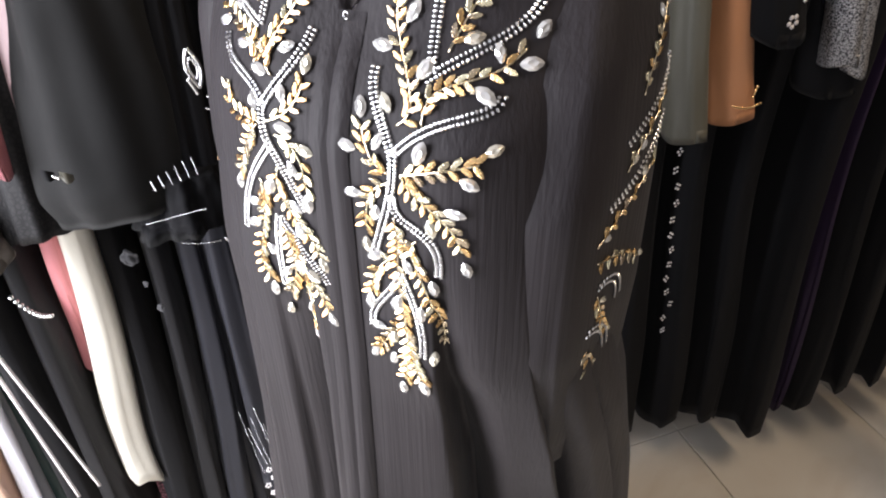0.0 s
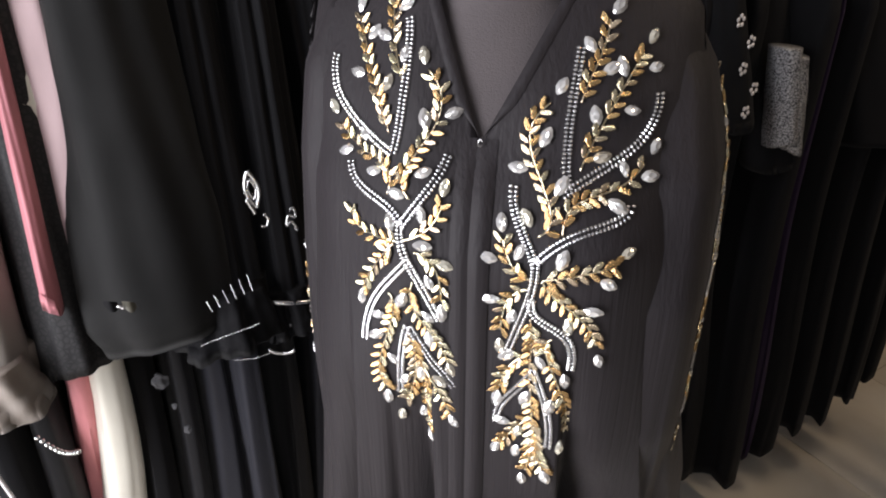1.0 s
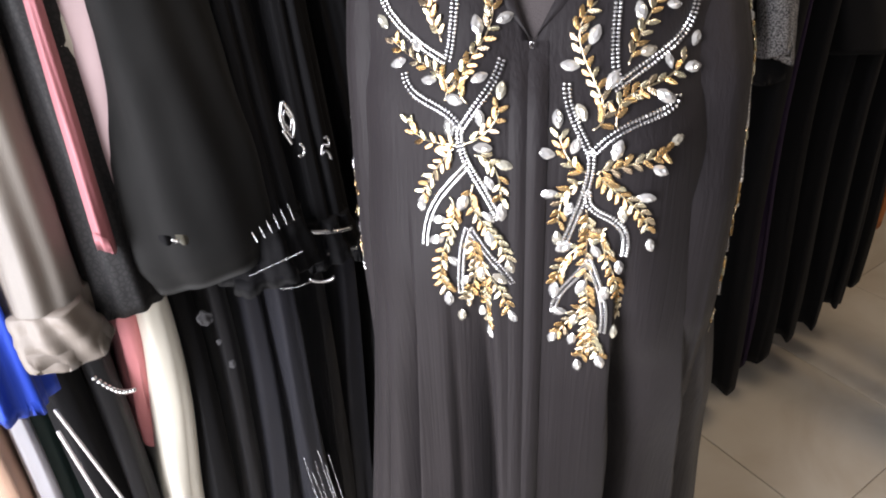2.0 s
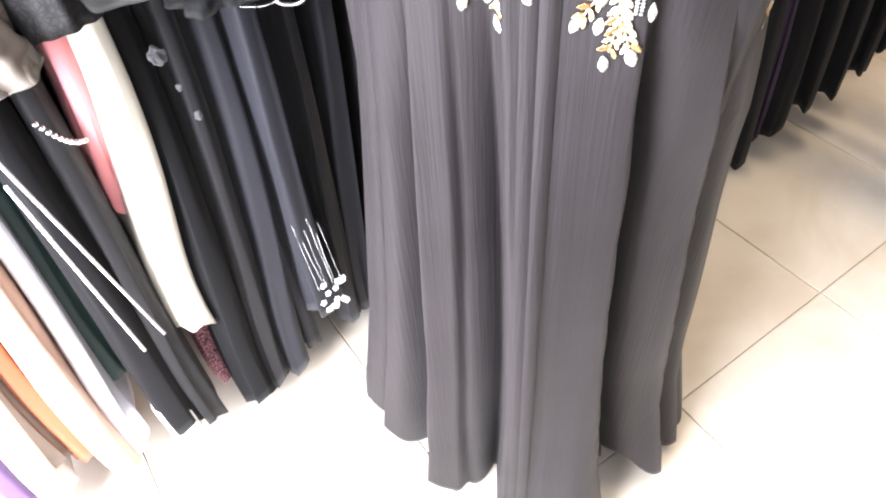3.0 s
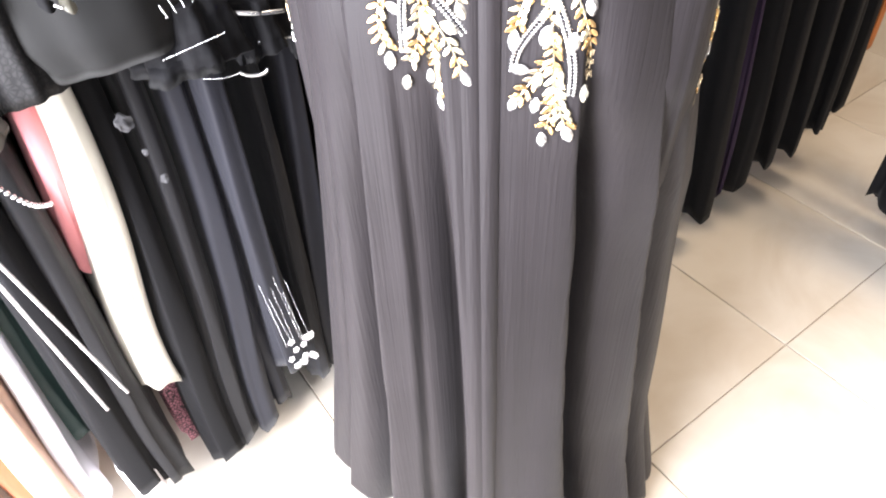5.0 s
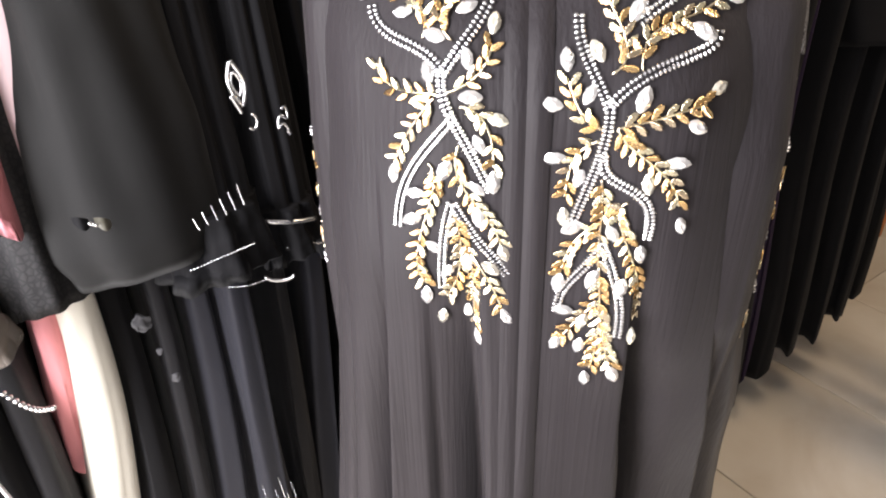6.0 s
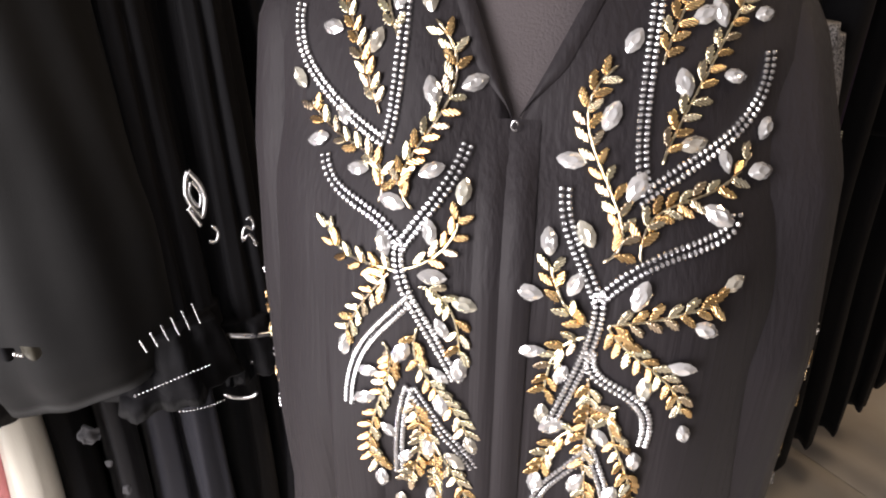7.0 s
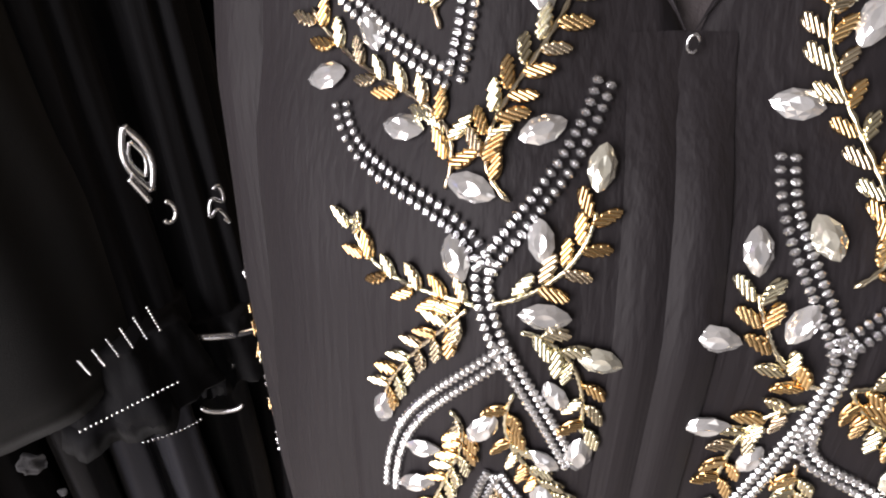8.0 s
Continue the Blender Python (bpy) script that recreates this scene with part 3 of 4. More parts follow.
# the bust inside the abaya, on its pole and foot
bm = bmesh.new()
rows = []
for z, w, d, c in ((0.86, 0.09, 0.06, 0.11), (0.88, 0.12, 0.075, 0.11), (1.0, 0.12, 0.075, 0.11), (1.10, 0.12, 0.08, 0.10), (1.22, 0.135, 0.105, 0.085), (1.30, 0.145, 0.10, 0.092), (1.35, 0.14, 0.085, 0.10),
                   (1.39, 0.115, 0.07, 0.105), (1.42, 0.08, 0.058, 0.11), (1.440, 0.060, 0.052, 0.112), (1.443, 0.0595, 0.0515, 0.112), (1.446, 0.054, 0.047, 0.112), (1.53, 0.050, 0.047, 0.105), (1.56, 0.04, 0.04, 0.105)):
    rows.append([(w * math.sin(t), c - d * math.cos(t), z) for t in (2 * math.pi * i / 48 for i in range(48))])
loft(bm, rows, True, True)
for pts, r in (([(0, 0.09, 0.02), (0, 0.09, 0.87)], 0.016), ([(-0.17, 0.09, 0.018), (0.17, 0.09, 0.018)], 0.012), ([(0, -0.03, 0.018), (0, 0.26, 0.018)], 0.012)):
    tube(bm, [Vector(p) for p in pts], r, 12)
box(bm, -0.012, -0.05, 0.0, 0.012, -0.03, 0.03)
bust = new("dress_form", finish(bm, BUST))
bust.data.materials.append(BLACK)
for face in bust.data.polygons:
    if face.center.z > 1.4435:
        face.material_index = 1
bust.matrix_world = BUST_AT
tagged(bust, "dark grey jersey dress form with a black neck under the abaya", "dress form")


# ---- hanging clothes ----
RAIL_Y, RAIL_Z = 0.70, 1.66


def clothes_rail(x0, x1, y, label):
    rail = thing("clothes_rail", pose(x0, y, 0), label, "clothes rail")
    bm = bmesh.new()
    tube(bm, [Vector((0, 0, RAIL_Z)), Vector((x1 - x0, 0, RAIL_Z))], 0.014, 12)
    part("rail", bm, CHROME, rail)
    for x in (0.03, x1 - x0 - 0.03):
        bm = bmesh.new()
        tube(bm, [Vector((x, 0, 0.0)), Vector((x, 0, RAIL_Z - 0.008))], 0.012, 10)
        part("post", bm, CHROME, rail)
    return rail


clothes_rail(-2.0, 0.95, RAIL_Y, "chrome clothes rail holding a row of garments")


def garment(name, label, material, x_top, x_hem, hem, y_front, half=0.03, seed=0, pleats=7, depth=0.22, hem_front=None, y_back=0.98, group="garments on the long rail", rail_y=None, under=None):
    """One piece on its hanger, edge-on to the aisle: shoulders at the top, folds that deepen to the hem."""
    rail_y = RAIL_Y if rail_y is None else rail_y
    hem_front = y_front + 0.05 if hem_front is None else hem_front
    r = random.Random(seed)
    ph, ph2 = r.uniform(0, 6), r.uniform(0, 6)
    piece = thing(name, pose(x_top, rail_y, 0), label, "garment", group)
    if under:
        bm = bmesh.new()
        box_rows = []
        for k in range(9):
            z = hem - 0.028 + 0.014 * k
            box_rows.append([((x_hem - x_top) + (half * 0.92) * math.copysign(abs(math.sin(u)) ** 0.5, math.sin(u)) * (1 + 0.08 * math.sin(7 * u)), (hem_front + y_back) / 2 - rail_y - (y_back - hem_front) / 2 * 0.985 * math.copysign(abs(math.cos(u)) ** 0.35, math.cos(u)), z + 0.008 * math.sin(3 * u)) for u in (2 * math.pi * i / 64 for i in range(64))])
        loft(bm, box_rows, True, True)
        part("underskirt", bm, under, piece, "white underskirt edge below the hem")
    bm = bmesh.new()
    rows = []
    for k in range(45):
        t = k / 44
        z = hem + (1.52 - hem) * t
        low = smooth(1.25, hem, z)
        yf = y_front + (hem_front - y_front) * smooth(0.95, hem, z)
        top = smooth(1.30, 1.52, z)
        yf, yb = yf + (rail_y - 0.05 - yf) * top ** 1.5, y_back + (rail_y + 0.05 - y_back) * top ** 1.5
        x = (x_hem - x_top) * smooth(1.0, hem, z)
        th = half * (0.62 + 0.38 * low) * (1 - 0.6 * top)
        row = []
        for i in range(88):
            u = 2 * math.pi * i / 88
            fold = depth * (0.35 + 0.65 * low) * (0.65 + 0.7 * noise.noise(Vector((2.5 * math.cos(u), 2.5 * math.sin(u) + seed, 1.3 * z)))) * (math.sin(pleats * u + ph + 0.9 * z) + 0.5 * math.sin((pleats * 2 - 3) * u + ph2 - 1.5 * z))
            kx = 1 + fold
            cy, sx = math.cos(u), math.sin(u)
            y = (yf + yb) / 2 - (yb - yf) / 2 * math.copysign(abs(cy) ** 0.35, cy) * (1 + 0.05 * fold) - rail_y
            xx = x + th * kx * math.copysign(abs(sx) ** 0.55, sx) + 0.006 * math.sin(3.1 * z + ph) + 0.01 * low * noise.noise(Vector((i * 0.2, 3 * z, seed)))
            row.append((xx, y, z + (0.012 * math.sin(3 * u + ph) + 0.008 * math.sin(pleats * u)) * (1 - t) ** 6))
        rows.append(row)
    loft(bm, rows, True, True)
    part("body", bm, material, piece)
    bm = bmesh.new()
    tube(bm, [Vector((0, -0.16, 1.485)), Vector((0, -0.05, 1.545)), Vector((0, 0, 1.56)), Vector((0, 0.05, 1.545)), Vector((0, 0.16, 1.485))], 0.006, 8)
    tube(bm, [Vector((0, 0, 1.56)), Vector((0, 0, 1.635)), Vector((0, 0.016, 1.66)), Vector((0, 0.004, 1.677)), Vector((0, -0.012, 1.676))], 0.003, 8)
    part("hanger", bm, CHROME, piece, "slim hanger with a metal hook")
    return piece


def hung_sleeve(piece, material, top, cuff, w_top, w_cuff, d_top, d_cuff, label="", seed=1, folds=0.05, wave=5, name="sleeve", bulge=0.0):
    """A sleeve of a hung piece, from the shoulder to the cuff; places in the world, open below."""
    r = random.Random(seed)
    ph = r.uniform(0, 6)
    o = piece.matrix_world.translation
    bm = bmesh.new()
    rows = []
    n = 40
    for k in range(n + 1):
        t = k / n
        c = Vector(cuff).lerp(Vector(top), t)
        swell = 1 + bulge * math.sin(math.pi * min(1, t * 1.6)) * (1 - t)
        turned = 1 - (0.16 * (1 - smooth(0.0, 0.09, t)) if bulge else 0.0)
        w, d = (w_cuff + (w_top - w_cuff) * t) * swell * turned, (d_cuff + (d_top - d_cuff) * t) * swell * turned
        row = []
        for i in range(64):
            u = 2 * math.pi * i / 64
            g = 1 + folds * (math.sin(wave * u + ph + 2.5 * t) + 0.6 * math.sin((2 * wave + 1) * u - ph + 4 * t)) + 0.05 * noise.noise(Vector((math.cos(u) * 2, math.sin(u) * 2 + seed, 5 * t)))
            row.append((c.x + w * g * math.sin(u) - o.x, c.y - d * g * math.cos(u) - o.y, c.z + 0.006 * math.sin(2 * u + ph) * (1 - t) ** 3))
        rows.append(row)
    cx, cy = cuff[0] - o.x, cuff[1] - o.y
    inner = [(cx + (x - cx) * 0.9, cy + (y - cy) * 0.9, z + 0.02) for x, y, z in rows[0]]
    loft(bm, [inner] + rows, True, True)
    return part(name, bm, material, piece, label)


def cord(piece, points, radius, material, name, label, beady=0.0):
    o = piece.matrix_world.translation
    bm = bmesh.new()
    pts = [Vector(p) - o for p in points]
    if beady:
        pts = [pts[k].lerp(pts[k + 1], q / 4) for k in range(len(pts) - 1) for q in range(4)]
    tube(bm, pts, radius, 6, beady)
    return part(name, bm, material, piece, label)


def bead_line(piece, a, b, sag, n, size, material, name, label):
    o = piece.matrix_world.translation
    bm = bmesh.new()
    for k in range(n):
        t = k / max(1, n - 1)
        p = Vector(a).lerp(Vector(b), t) - Vector((0, 0, sag * math.sin(math.pi * t))) - o
        bmesh.ops.create_icosphere(bm, subdivisions=1, radius=size, matrix=Matrix.Translation(p))
    return tagged(part(name, bm, material, piece, label), kind="stuff")


LONG = "long black abaya hanging edge-on from the clothes rail"
# the pale and coloured pieces at the near end, then the dark row
TABLE = [
    ("purple_dress", "plum purple dress hanging on the rail", PURPLE, -1.60, -1.69, 0.06, 0.47, 0.034, 1),
    ("white_dress", "pinkish white dress hanging on the rail", WHITE, -1.55, -1.65, 0.05, 0.47, 0.030, 2),
    ("taupe_dress", "taupe satin dress hanging on the rail", TAUPE, -1.52, -1.61, 0.16, 0.50, 0.024, 3),
    ("rust_dress", "rust brown dress hanging on the rail", RUST, -1.50, -1.57, 0.14, 0.49, 0.026, 4),
    ("peach_dress", "pale peach satin dress hanging on the rail", PEACH, -1.46, -1.515, 0.10, 0.455, 0.036, 5),
    ("silver_white_dress", "silvery white satin dress hanging on the rail", SILVERY, -1.42, -1.47, 0.12, 0.47, 0.022, 6),
    ("green_dress", "bottle green dress hanging on the rail", GREEN, -1.39, -1.43, 0.30, 0.50, 0.034, 7),
    ("piped_abaya", "black abaya with two white piping lines", BLACK, -1.345, -1.385, 0.13, 0.44, 0.042, 8),
    ("charcoal_abaya", "charcoal abaya with a short string of pearls", COAL, -1.30, -1.335, 0.10, 0.45, 0.030, 9),
    ("pink_dress", "salmon pink dress between black abayas", PINK, -1.250, -1.268, 0.68, 0.452, 0.022, 10),
    ("ivory_dress", "short ivory satin dress between black abayas", IVORY, -1.213, -1.266, 0.395, 0.432, 0.038, 11),
    ("lace_hem_abaya", "black abaya with a pink lace hem", PINK_LACE, -1.235, -1.275, 0.05, 0.56, 0.022, 12),
    ("patched_abaya", "black abaya with grey flower patches", BLACK, -1.175, -1.235, 0.06, 0.455, 0.036, 13),
    ("black_abaya", LONG, COAL, -1.128, -1.185, 0.06, 0.47, 0.030, 14),
    ("black_abaya", LONG, INK, -1.088, -1.125, 0.07, 0.47, 0.030, 15),
    ("black_abaya", LONG, INK, -1.065, -1.085, 0.10, 0.485, 0.026, 16),
    ("fringed_abaya", "black abaya with a white fringe motif near the hem", INK, -1.040, -1.035, 0.24, 0.44, 0.034, 17),
    ("black_abaya", LONG, COAL, -0.965, -0.975, 0.10, 0.49, 0.028, 18),
    ("black_abaya", LONG, INK, -0.915, -0.92, 0.12, 0.50, 0.030, 19),
    ("black_abaya", LONG, COAL, -0.855, -0.86, 0.10, 0.50, 0.032, 20),
    ("black_abaya", LONG, BLACK, -0.79, -0.79, 0.12, 0.50, 0.034, 21),
    ("black_abaya", LONG, BLACK, -0.71, -0.71, 0.12, 0.50, 0.036, 22),
    ("black_abaya", LONG, BLACK, -0.63, -0.63, 0.12, 0.50, 0.036, 23),
    ("black_abaya", LONG, BLACK, -0.55, -0.55, 0.12, 0.50, 0.036, 24),
    ("black_abaya", LONG, BLACK, -0.47, -0.46, 0.14, 0.48, 0.036, 25),
    ("black_abaya", LONG, BLACK, -0.39, -0.36, 0.15, 0.47, 0.036, 26),
    ("flowered_abaya", "black abaya with a trail of small white flowers", BLACK, -0.30, -0.23, 0.15, 0.44, 0.040, 27),
    ("black_abaya", LONG, BLACK, -0.21, -0.13, 0.16, 0.42, 0.042, 28),
    ("black_abaya", LONG, BLACK, -0.11, -0.02, 0.16, 0.40, 0.044, 29),
    ("black_abaya", LONG, BLACK, 0.00, 0.08, 0.13, 0.34, 0.044, 30),
    ("purple_abaya", "dark violet abaya among black ones", VIOLET, 0.085, 0.165, 0.15, 0.375, 0.010, 31),
    ("black_abaya", LONG, BLACK, 0.14, 0.22, 0.16, 0.35, 0.040, 32),
    ("black_abaya", LONG, BLACK, 0.24, 0.33, 0.19, 0.34, 0.044, 33),
    ("black_abaya", LONG, BLACK, 0.34, 0.43, 0.19, 0.33, 0.044, 34),
    ("black_abaya", LONG, BLACK, 0.45, 0.54, 0.22, 0.33, 0.044, 35),
    ("black_abaya", LONG, BLACK, 0.56, 0.63, 0.24, 0.34, 0.040, 36),
    ("orange_dress", "burnt orange dress at the end of the rail", ORANGE, 0.72, 0.82, 0.36, 0.40, 0.026, 37),
]
HUNG = {}
for name, label, material, xt, xh, hem, yf, half, seed in TABLE:
    piece = garment(name, label, material, xt, xh, hem, yf, half, seed, 6 + seed % 3, 0.05 if seed == 11 else 0.16 + 0.03 * (seed % 4), yf + (0.06 if xt < -0.9 else 0.0), under=WHITE if seed == 8 else None)
    HUNG[seed] = piece

# sleeves that hang in front of the row
hung_sleeve(HUNG[13], ORGANZA, (-1.122, 0.49, 1.50), (-1.134, 0.392, 1.03), 0.060, 0.088, 0.05, 0.060, "wide black organza sleeve with a soft bell cuff", 3, 0.045, 4, bulge=0.12)
hung_sleeve(HUNG[14], BLACK, (-1.03, 0.52, 1.50), (-1.055, 0.405, 0.995), 0.035, 0.046, 0.04, 0.05, "pleated black sleeve with crystal rows at the cuff", 4, 0.10, 9)
hung_sleeve(HUNG[16], BLACK, (-0.955, 0.52, 1.50), (-0.980, 0.415, 1.0), 0.030, 0.040, 0.04, 0.05, "pleated black sleeve with a silver edged cuff", 5, 0.10, 8)
hung_sleeve(HUNG[18], BLACK, (-0.89, 0.54, 1.50), (-0.885, 0.44, 0.93), 0.030, 0.042, 0.04, 0.05, "plain black sleeve", 6, 0.08, 7)
hung_sleeve(HUNG[10], MAUVE, (-1.175, 0.50, 1.50), (-1.195, 0.43, 1.12), 0.030, 0.032, 0.04, 0.04, "dusty mauve sleeve", 7, 0.04, 3)
hung_sleeve(HUNG[9], LACE, (-1.222, 0.50, 1.50), (-1.240, 0.42, 1.010), 0.028, 0.042, 0.04, 0.05, "black lace sleeve", 8, 0.06, 5)
hung_sleeve(HUNG[10], ROSE, (-1.218, 0.47, 1.48), (-1.245, 0.385, 1.105), 0.008, 0.010, 0.02, 0.02, "pink satin and lace strip of a sleeve", 9, 0.05, 3)
hung_sleeve(HUNG[7], CREAM, (-1.280, 0.50, 1.50), (-1.326, 0.41, 1.015), 0.030, 0.040, 0.04, 0.05, "cream satin sleeve with a turned cuff", 10, 0.05, 4)
hung_sleeve(HUNG[7], TAUPE, (-1.320, 0.41, 1.055), (-1.322, 0.40, 0.995), 0.041, 0.052, 0.051, 0.058, "turned taupe cuff lining", 19, 0.09, 4, "cuff")
hung_sleeve(HUNG[6], TAUPE, (-1.305, 0.50, 1.50), (-1.345, 0.43, 0.99), 0.026, 0.036, 0.04, 0.05, "taupe satin sleeve", 11, 0.05, 4)
hung_sleeve(HUNG[5], BLUE, (-1.36, 0.50, 1.50), (-1.40, 0.42, 0.93), 0.024, 0.045, 0.04, 0.05, "bright blue pleated sleeve", 12, 0.12, 8)
hung_sleeve(HUNG[27], OLIVE, (-0.31, 0.50, 1.50), (-0.285, 0.40, 0.975), 0.025, 0.032, 0.04, 0.04, "olive grey satin sleeve", 13, 0.04, 3)
hung_sleeve(HUNG[28], APRICOT, (-0.245, 0.52, 1.50), (-0.205, 0.40, 1.0), 0.028, 0.042, 0.04, 0.04, "peach sleeve with small gold beads at the cuff", 14, 0.03, 3)
hung_sleeve(HUNG[29], BLACK, (-0.190, 0.48, 1.50), (-0.168, 0.385, 1.13), 0.030, 0.040, 0.04, 0.045, "black sleeve with small white flowers", 23, 0.04, 3)
hung_sleeve(HUNG[30], BLACK, (-0.05, 0.50, 1.50), (-0.025, 0.39, 1.03), 0.045, 0.062, 0.04, 0.05, "black sleeve", 15, 0.04, 3)
hung_sleeve(HUNG[30], SEQUIN, (-0.080, 0.366, 1.26), (-0.056, 0.352, 1.085), 0.022, 0.024, 0.030, 0.034, "panel of silver sequins", 16, 0.02, 3, "sequin_panel")
hung_sleeve(HUNG[30], SEQUIN, (-0.042, 0.376, 1.24), (-0.018, 0.362, 1.065), 0.022, 0.024, 0.030, 0.034, "panel of silver sequins", 26, 0.02, 3, "sequin_panel")
hung_sleeve(HUNG[33], BLACK, (0.20, 0.46, 1.50), (0.27, 0.36, 1.03), 0.055, 0.085, 0.05, 0.06, "wide black sleeve", 17, 0.04, 3)
hung_sleeve(HUNG[35], BLACK, (0.40, 0.46, 1.50), (0.46, 0.36, 1.02), 0.045, 0.06, 0.05, 0.06, "black sleeve with a gold trim", 18, 0.04, 3)

# flared, gathered cuffs
hung_sleeve(HUNG[14], BLACK, (-1.055, 0.405, 1.075), (-1.066, 0.400, 1.000), 0.046, 0.066, 0.056, 0.070, "flared gathered black cuff", 21, 0.09, 7, "cuff")
hung_sleeve(HUNG[16], BLACK, (-0.980, 0.415, 1.050), (-0.985, 0.415, 0.990), 0.040, 0.054, 0.050, 0.060, "flared gathered black cuff", 22, 0.10, 8, "cuff")
# trims on the hung pieces
def dash_rows(piece, x0, x1, y, z, n, length, lean, name, label):
    for k in range(n):
        x = x0 + (x1 - x0) * k / (n - 1)
        bead_line(piece, (x, y, z + 0.026 * k / n), (x + lean, y - 0.002, z - length * (0.6 + 0.5 * k / n) + 0.026 * k / n), 0, 8, 0.0011, SILVER, name, label)


cord(HUNG[8], [(-1.366 + 0.047 * t, 0.426 + 0.008 * t, 0.885 - 0.39 * t) for t in (k / 20 for k in range(21))], 0.0027, WHITE, "piping", "white piping line")
cord(HUNG[8], [(-1.374 + 0.017 * t, 0.426 + 0.014 * t, 0.850 - 0.375 * t) for t in (k / 20 for k in range(21))], 0.0027, WHITE, "piping", "white piping line")
bead_line(HUNG[9], (-1.312, 0.432, 0.905), (-1.275, 0.428, 0.865), 0.012, 11, 0.0038, SILVER, "pearl_string", "short string of pearls")
dash_rows(HUNG[14], -1.092, -1.042, 0.340, 1.086, 6, 0.020, 0.003, "crystal_row", "short slanting row of crystals")
bead_line(HUNG[14], (-1.108, 0.331, 1.036), (-1.040, 0.329, 1.044), 0.0, 20, 0.0012, SILVER, "crystal_edging", "dotted crystal edging")
cord(HUNG[16], [(-1.013 + 0.06 * t, 0.366 - 0.006 * math.sin(3 * t), 1.045 - 0.015 * t) for t in (k / 12 for k in range(13))], 0.003, SILVER, "silver_edging", "silver cord edging")
bead_line(HUNG[16], (-1.002, 0.366, 1.005), (-0.95, 0.366, 0.995), 0.0, 18, 0.0016, SILVER, "crystal_edging", "dotted crystal edging")
bead_line(HUNG[14], (-1.075, 0.330, 1.002), (-1.032, 0.338, 0.990), 0.003, 14, 0.0012, SILVER, "crystal_edging", "dotted crystal edging")
cord(HUNG[16], [(-1.012 + 0.014 * math.cos(a), 0.352 - 0.008 * math.cos(a), 0.980 + 0.007 * math.sin(a)) for a in (math.pi + k * math.pi / 12 for k in range(13))], 0.0022, SILVER, "silver_edging", "silver cord edging")
# a silver leaf motif and its curl on the pleated sleeve
leaf = [(-1.020 + 0.0075 * math.sin(2 * math.pi * t) + 0.010 * (t if t < 0.5 else 1 - t), 0.356, 1.229 - 0.046 * (1 - abs(2 * t - 1))) for t in (k / 24 for k in range(25))]
cord(HUNG[14], [(-1.018 + 0.6 * (x + 1.018), y, 1.206 + 0.55 * (z - 1.206)) for x, y, z in leaf], 0.0009, SILVER, "leaf_motif", "silver beaded leaf motif", 0.9)
cord(HUNG[14], leaf, 0.0015, SILVER, "leaf_motif", "silver beaded leaf motif", 0.9)
cord(HUNG[14], [(-1.010 + 0.005 * math.sin(a), 0.352, 1.166 + 0.008 * math.cos(a)) for a in (k * 0.45 for k in range(10))], 0.0010, SILVER, "leaf_motif", "silver beaded leaf motif", 0.9)
cord(HUNG[14], [(-1.026 + 0.008 * t, 0.354, 1.196 - 0.02 * t) for t in (k / 5 for k in range(6))], 0.0014, SILVER, "leaf_motif", "silver beaded leaf motif", 0.9)
cord(HUNG[16], [(-0.978 + 0.006 * math.sin(9 * t), 0.352, 1.172 - 0.028 * t + 0.004 * math.sin(20 * t)) for t in (k / 30 for k in range(31))], 0.0010, SILVER, "scroll_motif", "silver beaded scroll motif", 0.9)
# a small bow on the organza sleeve
o = HUNG[13].matrix_world.translation
for side in (-1, 1):
    bm = bmesh.new()
    loft(bm, [[Vector((-1.180 + side * (0.002 + 0.013 * t), 0.330 - 0.006 * math.sin(math.pi * t), 1.118 + k * 0.007 * math.sin(0.5 + 2.2 * t) - 0.006 * t * side)) - o for k in (-1, -0.3, 0.4, 1)] for t in (q / 8 for q in range(9))], False)
    part("bow_loop", bm, OLIVE if side > 0 else BLACK, HUNG[13], "loop of a small ribbon bow")
bead_line(HUNG[13], (-1.182, 0.323, 1.120), (-1.178, 0.323, 1.117), 0, 3, 0.0022, SILVER, "bow_bead", "tiny bead in the bow")
# grey flower patches
for x, y, z, r in ((-1.160, 0.440, 0.925, 0.012), (-1.141, 0.442, 0.827, 0.007), (-1.150, 0.442, 0.875, 0.005)):
    bm = bmesh.new()
    bmesh.ops.create_icosphere(bm, subdivisions=3, radius=r, matrix=Matrix.Translation(Vector((x, y, z)) - o) @ Matrix.Diagonal((0.8, 0.16, 1.1, 1)))
    for v in bm.verts:
        v.co += 0.35 * r * noise.noise_vector(v.co * 160)
    part("flower_patch", bm, PATCH, HUNG[13], "grey organza flower patch")
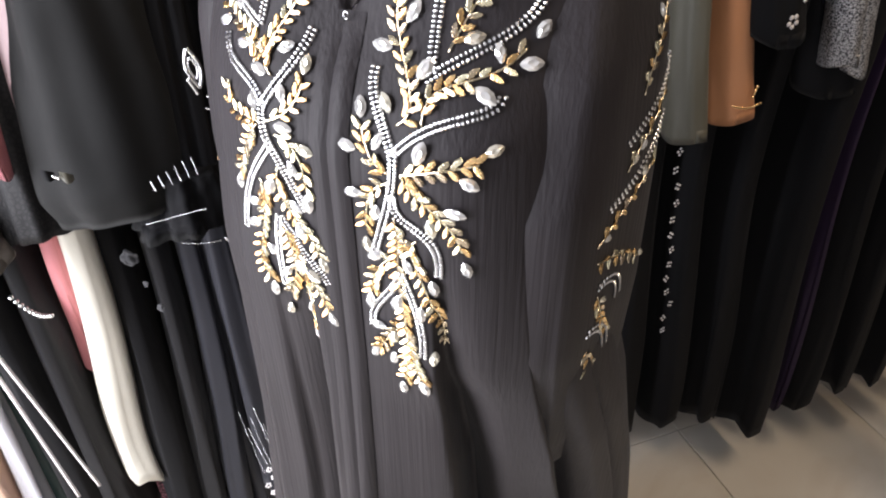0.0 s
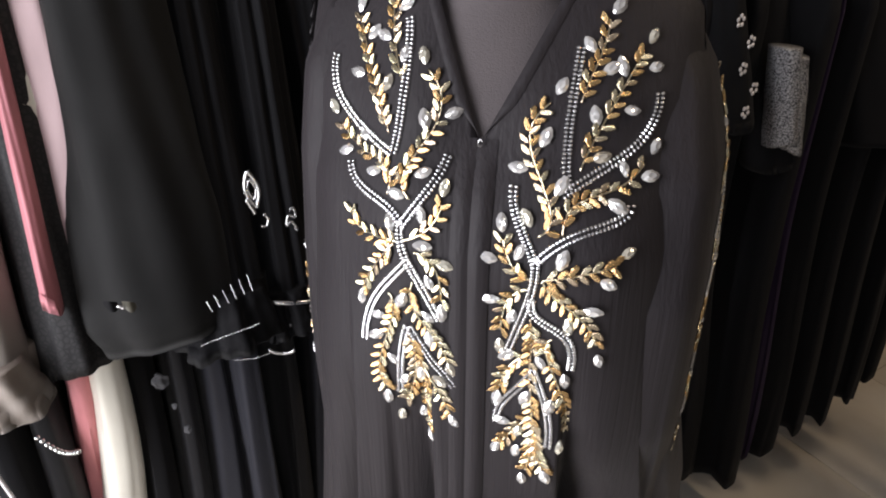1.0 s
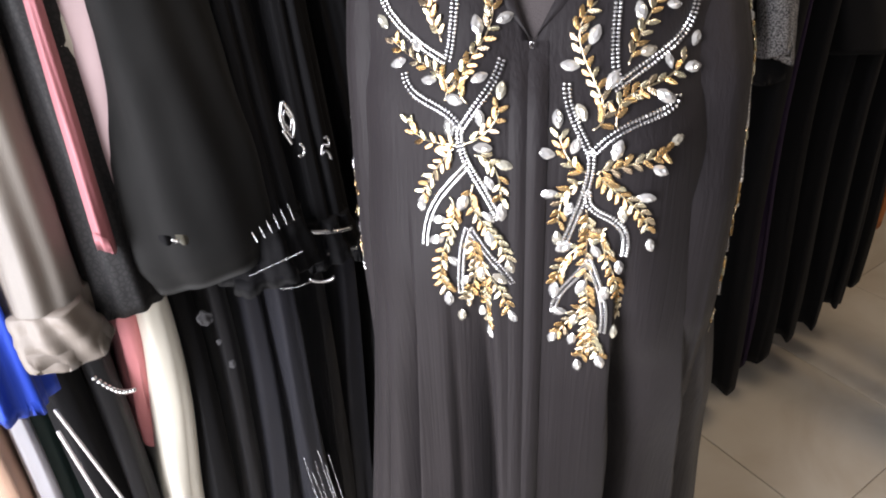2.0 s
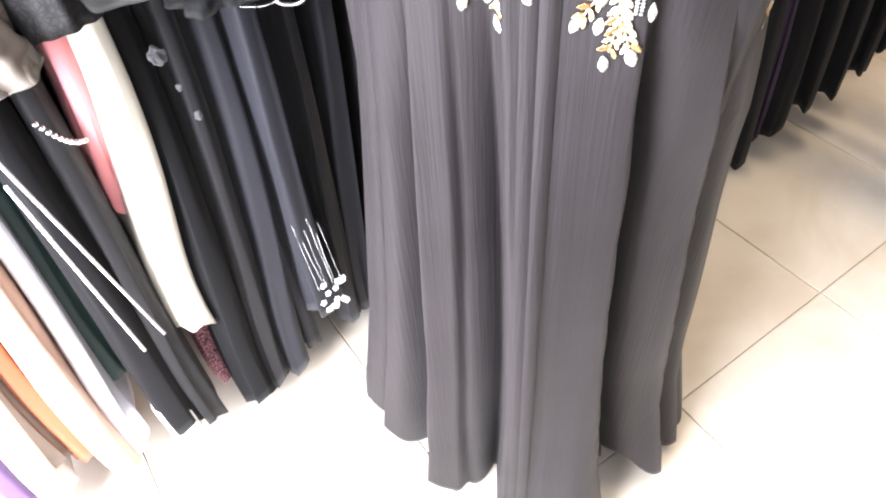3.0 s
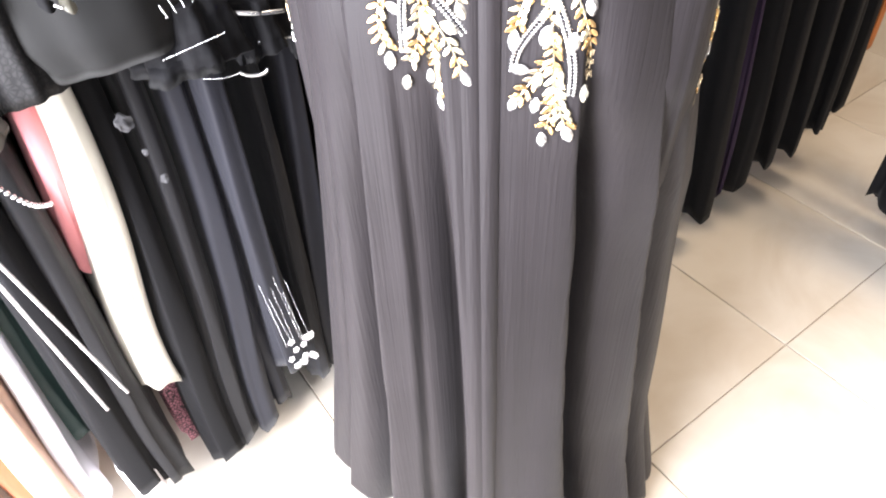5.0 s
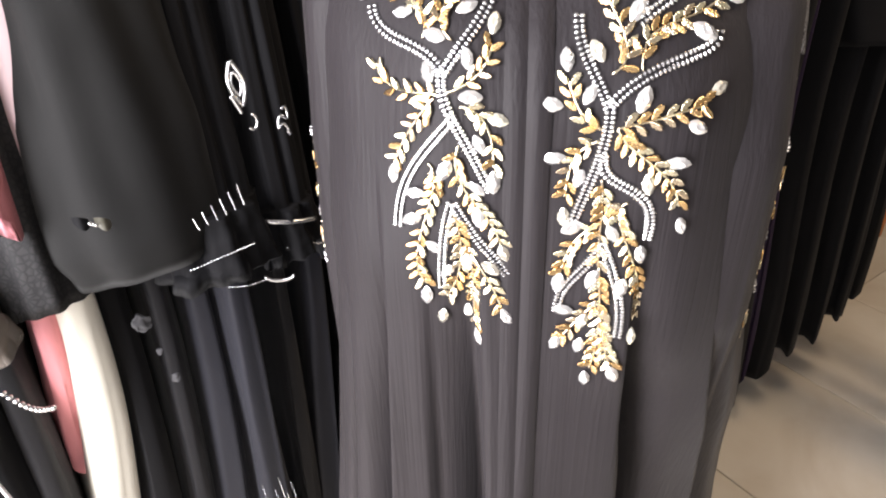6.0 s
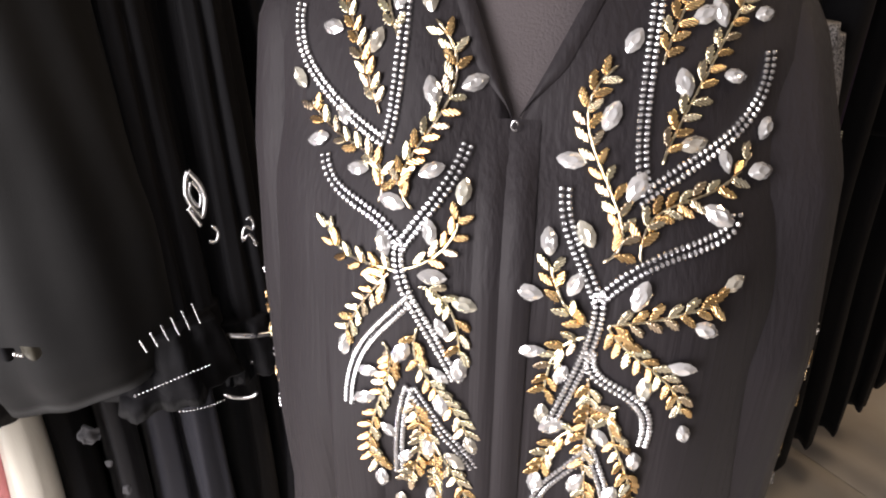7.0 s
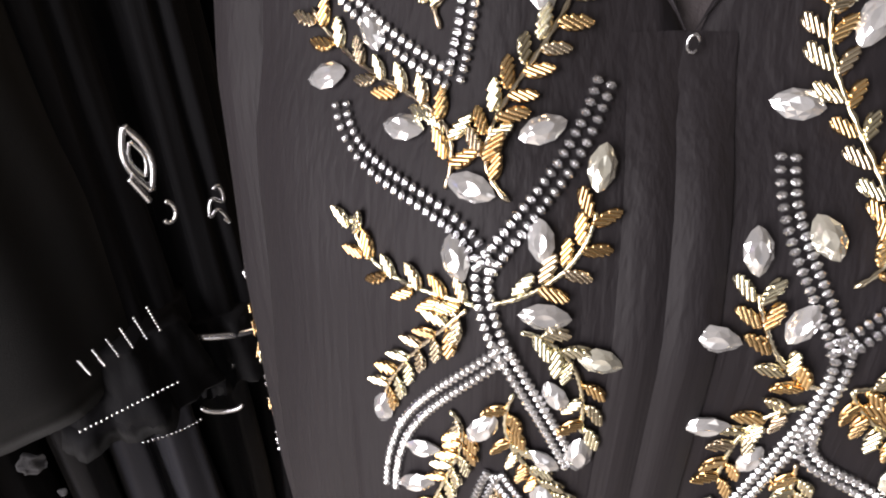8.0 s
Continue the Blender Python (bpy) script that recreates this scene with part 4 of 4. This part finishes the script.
# the fringe motif and its flowers near the hem
for k in range(6):
    x = -1.074 + 0.0085 * k
    bead_line(HUNG[17], (x, 0.428, 0.585 - 0.022 * ((k * 2) % 3)), (x + 0.014 + 0.004 * (k % 2), 0.446, 0.39), 0.004, 46, 0.0010, SILVER, "bead_fringe", "white beaded fringe line")
rnd = random.Random(4)
o = HUNG[17].matrix_world.translation
for k in range(18):
    x, z = rnd.uniform(-1.062, -1.006), rnd.uniform(0.315, 0.40)
    bm = bmesh.new()
    for q in range(5):
        a = q * 1.2566 + k
        bmesh.ops.create_icosphere(bm, subdivisions=1, radius=0.0034, matrix=Matrix.Translation(Vector((x + 0.0042 * math.cos(a), 0.446, z + 0.0055 * math.sin(a))) - o) @ Matrix.Diagonal((0.8, 0.35, 1.1, 1)))
    part("fringe_flower", bm, WHITE, HUNG[17], "small white lace flower")
# trail of small flowers and the peach cuff's beads further along
o = HUNG[27].matrix_world.translation
for k in range(13):
    x, z = -0.272 + 0.006 * k + rnd.uniform(-0.01, 0.01), 0.93 - 0.036 * k
    bm = bmesh.new()
    for q in range(4):
        a = q * 1.57 + k
        bmesh.ops.create_icosphere(bm, subdivisions=1, radius=0.0027, matrix=Matrix.Translation(Vector((x + 0.004 * math.cos(a), 0.425, z + 0.006 * math.sin(a))) - o) @ Matrix.Diagonal((1, 0.35, 1, 1)))
    part("small_flower", bm, WHITE, HUNG[27], "small white flower")
o = HUNG[29].matrix_world.translation
for x, z in ((-0.178, 1.165), (-0.156, 1.20), (-0.183, 1.235), (-0.163, 1.275), (-0.188, 1.31)):
    bm = bmesh.new()
    for q in range(5):
        a = q * 1.2566 + 30 * z
        bmesh.ops.create_icosphere(bm, subdivisions=1, radius=0.0042, matrix=Matrix.Translation(Vector((x + 0.007 * math.cos(a), 0.338 + 0.25 * (z - 1.13), z + 0.008 * math.sin(a))) - o) @ Matrix.Diagonal((1, 0.35, 1, 1)))
    part("small_flower", bm, WHITE, HUNG[29], "small white flower")
bead_line(HUNG[28], (-0.236, 0.362, 1.035), (-0.180, 0.362, 1.032), 0.006, 12, 0.0024, GOLD, "gold_beads", "gold beads at the cuff")
bead_line(HUNG[28], (-0.200, 0.362, 1.045), (-0.196, 0.362, 1.062), 0.0, 4, 0.003, GOLD, "gold_beads", "gold beads at the cuff")
bead_line(HUNG[35], (0.44, 0.30, 1.01), (0.49, 0.30, 1.02), 0.004, 9, 0.005, GOLD, "gold_beads", "gold beads at the cuff")
bm = bmesh.new()
o = HUNG[35].matrix_world.translation
box(bm, 0.515 - o.x, 0.30 - o.y, 0.84, 0.535 - o.x, 0.302 - o.y, 0.91)
part("price_tag", bm, WHITE, HUNG[35], "small blank white swing tag", False)
# a second rail across the aisle, with black pieces
clothes_rail(0.38, 1.6, -0.15, "chrome clothes rail across the aisle")
for k, (x, hem) in enumerate(((0.46, 0.17), (0.55, 0.12), (0.64, 0.2))):
    garment("black_abaya", LONG, BLACK, x, x, hem, -0.42, 0.036, 50 + k, 7, 0.2, -0.42, 0.12, "garments on the far rail", -0.15)

# ---- floor tiles, half a metre square ----
def tile_mesh():
    bm = bmesh.new()
    h, b = 0.2488, 0.0015
    lo = [bm.verts.new((sx * h, sy * h, -0.006)) for sx, sy in ((-1, -1), (1, -1), (1, 1), (-1, 1))]
    md = [bm.verts.new((sx * h, sy * h, -b)) for sx, sy in ((-1, -1), (1, -1), (1, 1), (-1, 1))]
    hi = [bm.verts.new((sx * (h - b), sy * (h - b), 0.0)) for sx, sy in ((-1, -1), (1, -1), (1, 1), (-1, 1))]
    for a, c in ((lo, md), (md, hi)):
        for i in range(4):
            bm.faces.new((a[i], a[(i + 1) % 4], c[(i + 1) % 4], c[i]))
    bm.faces.new(hi)
    return finish(bm, TILE, False)


TILE_MESH = tile_mesh()
for i in range(-6, 7):
    for j in range(-7, 3):
        cx, cy = 0.25 + 0.5 * i, 0.25 + 0.5 * j
        if X0 + 0.2 < cx < X1 - 0.2 and Y0 + 0.2 < cy < Y1 - 0.1:
            ob = new("tile", TILE_MESH)
            ob.parent = floor
            ob.location = (cx, cy, rng.uniform(-0.0004, 0.0004))
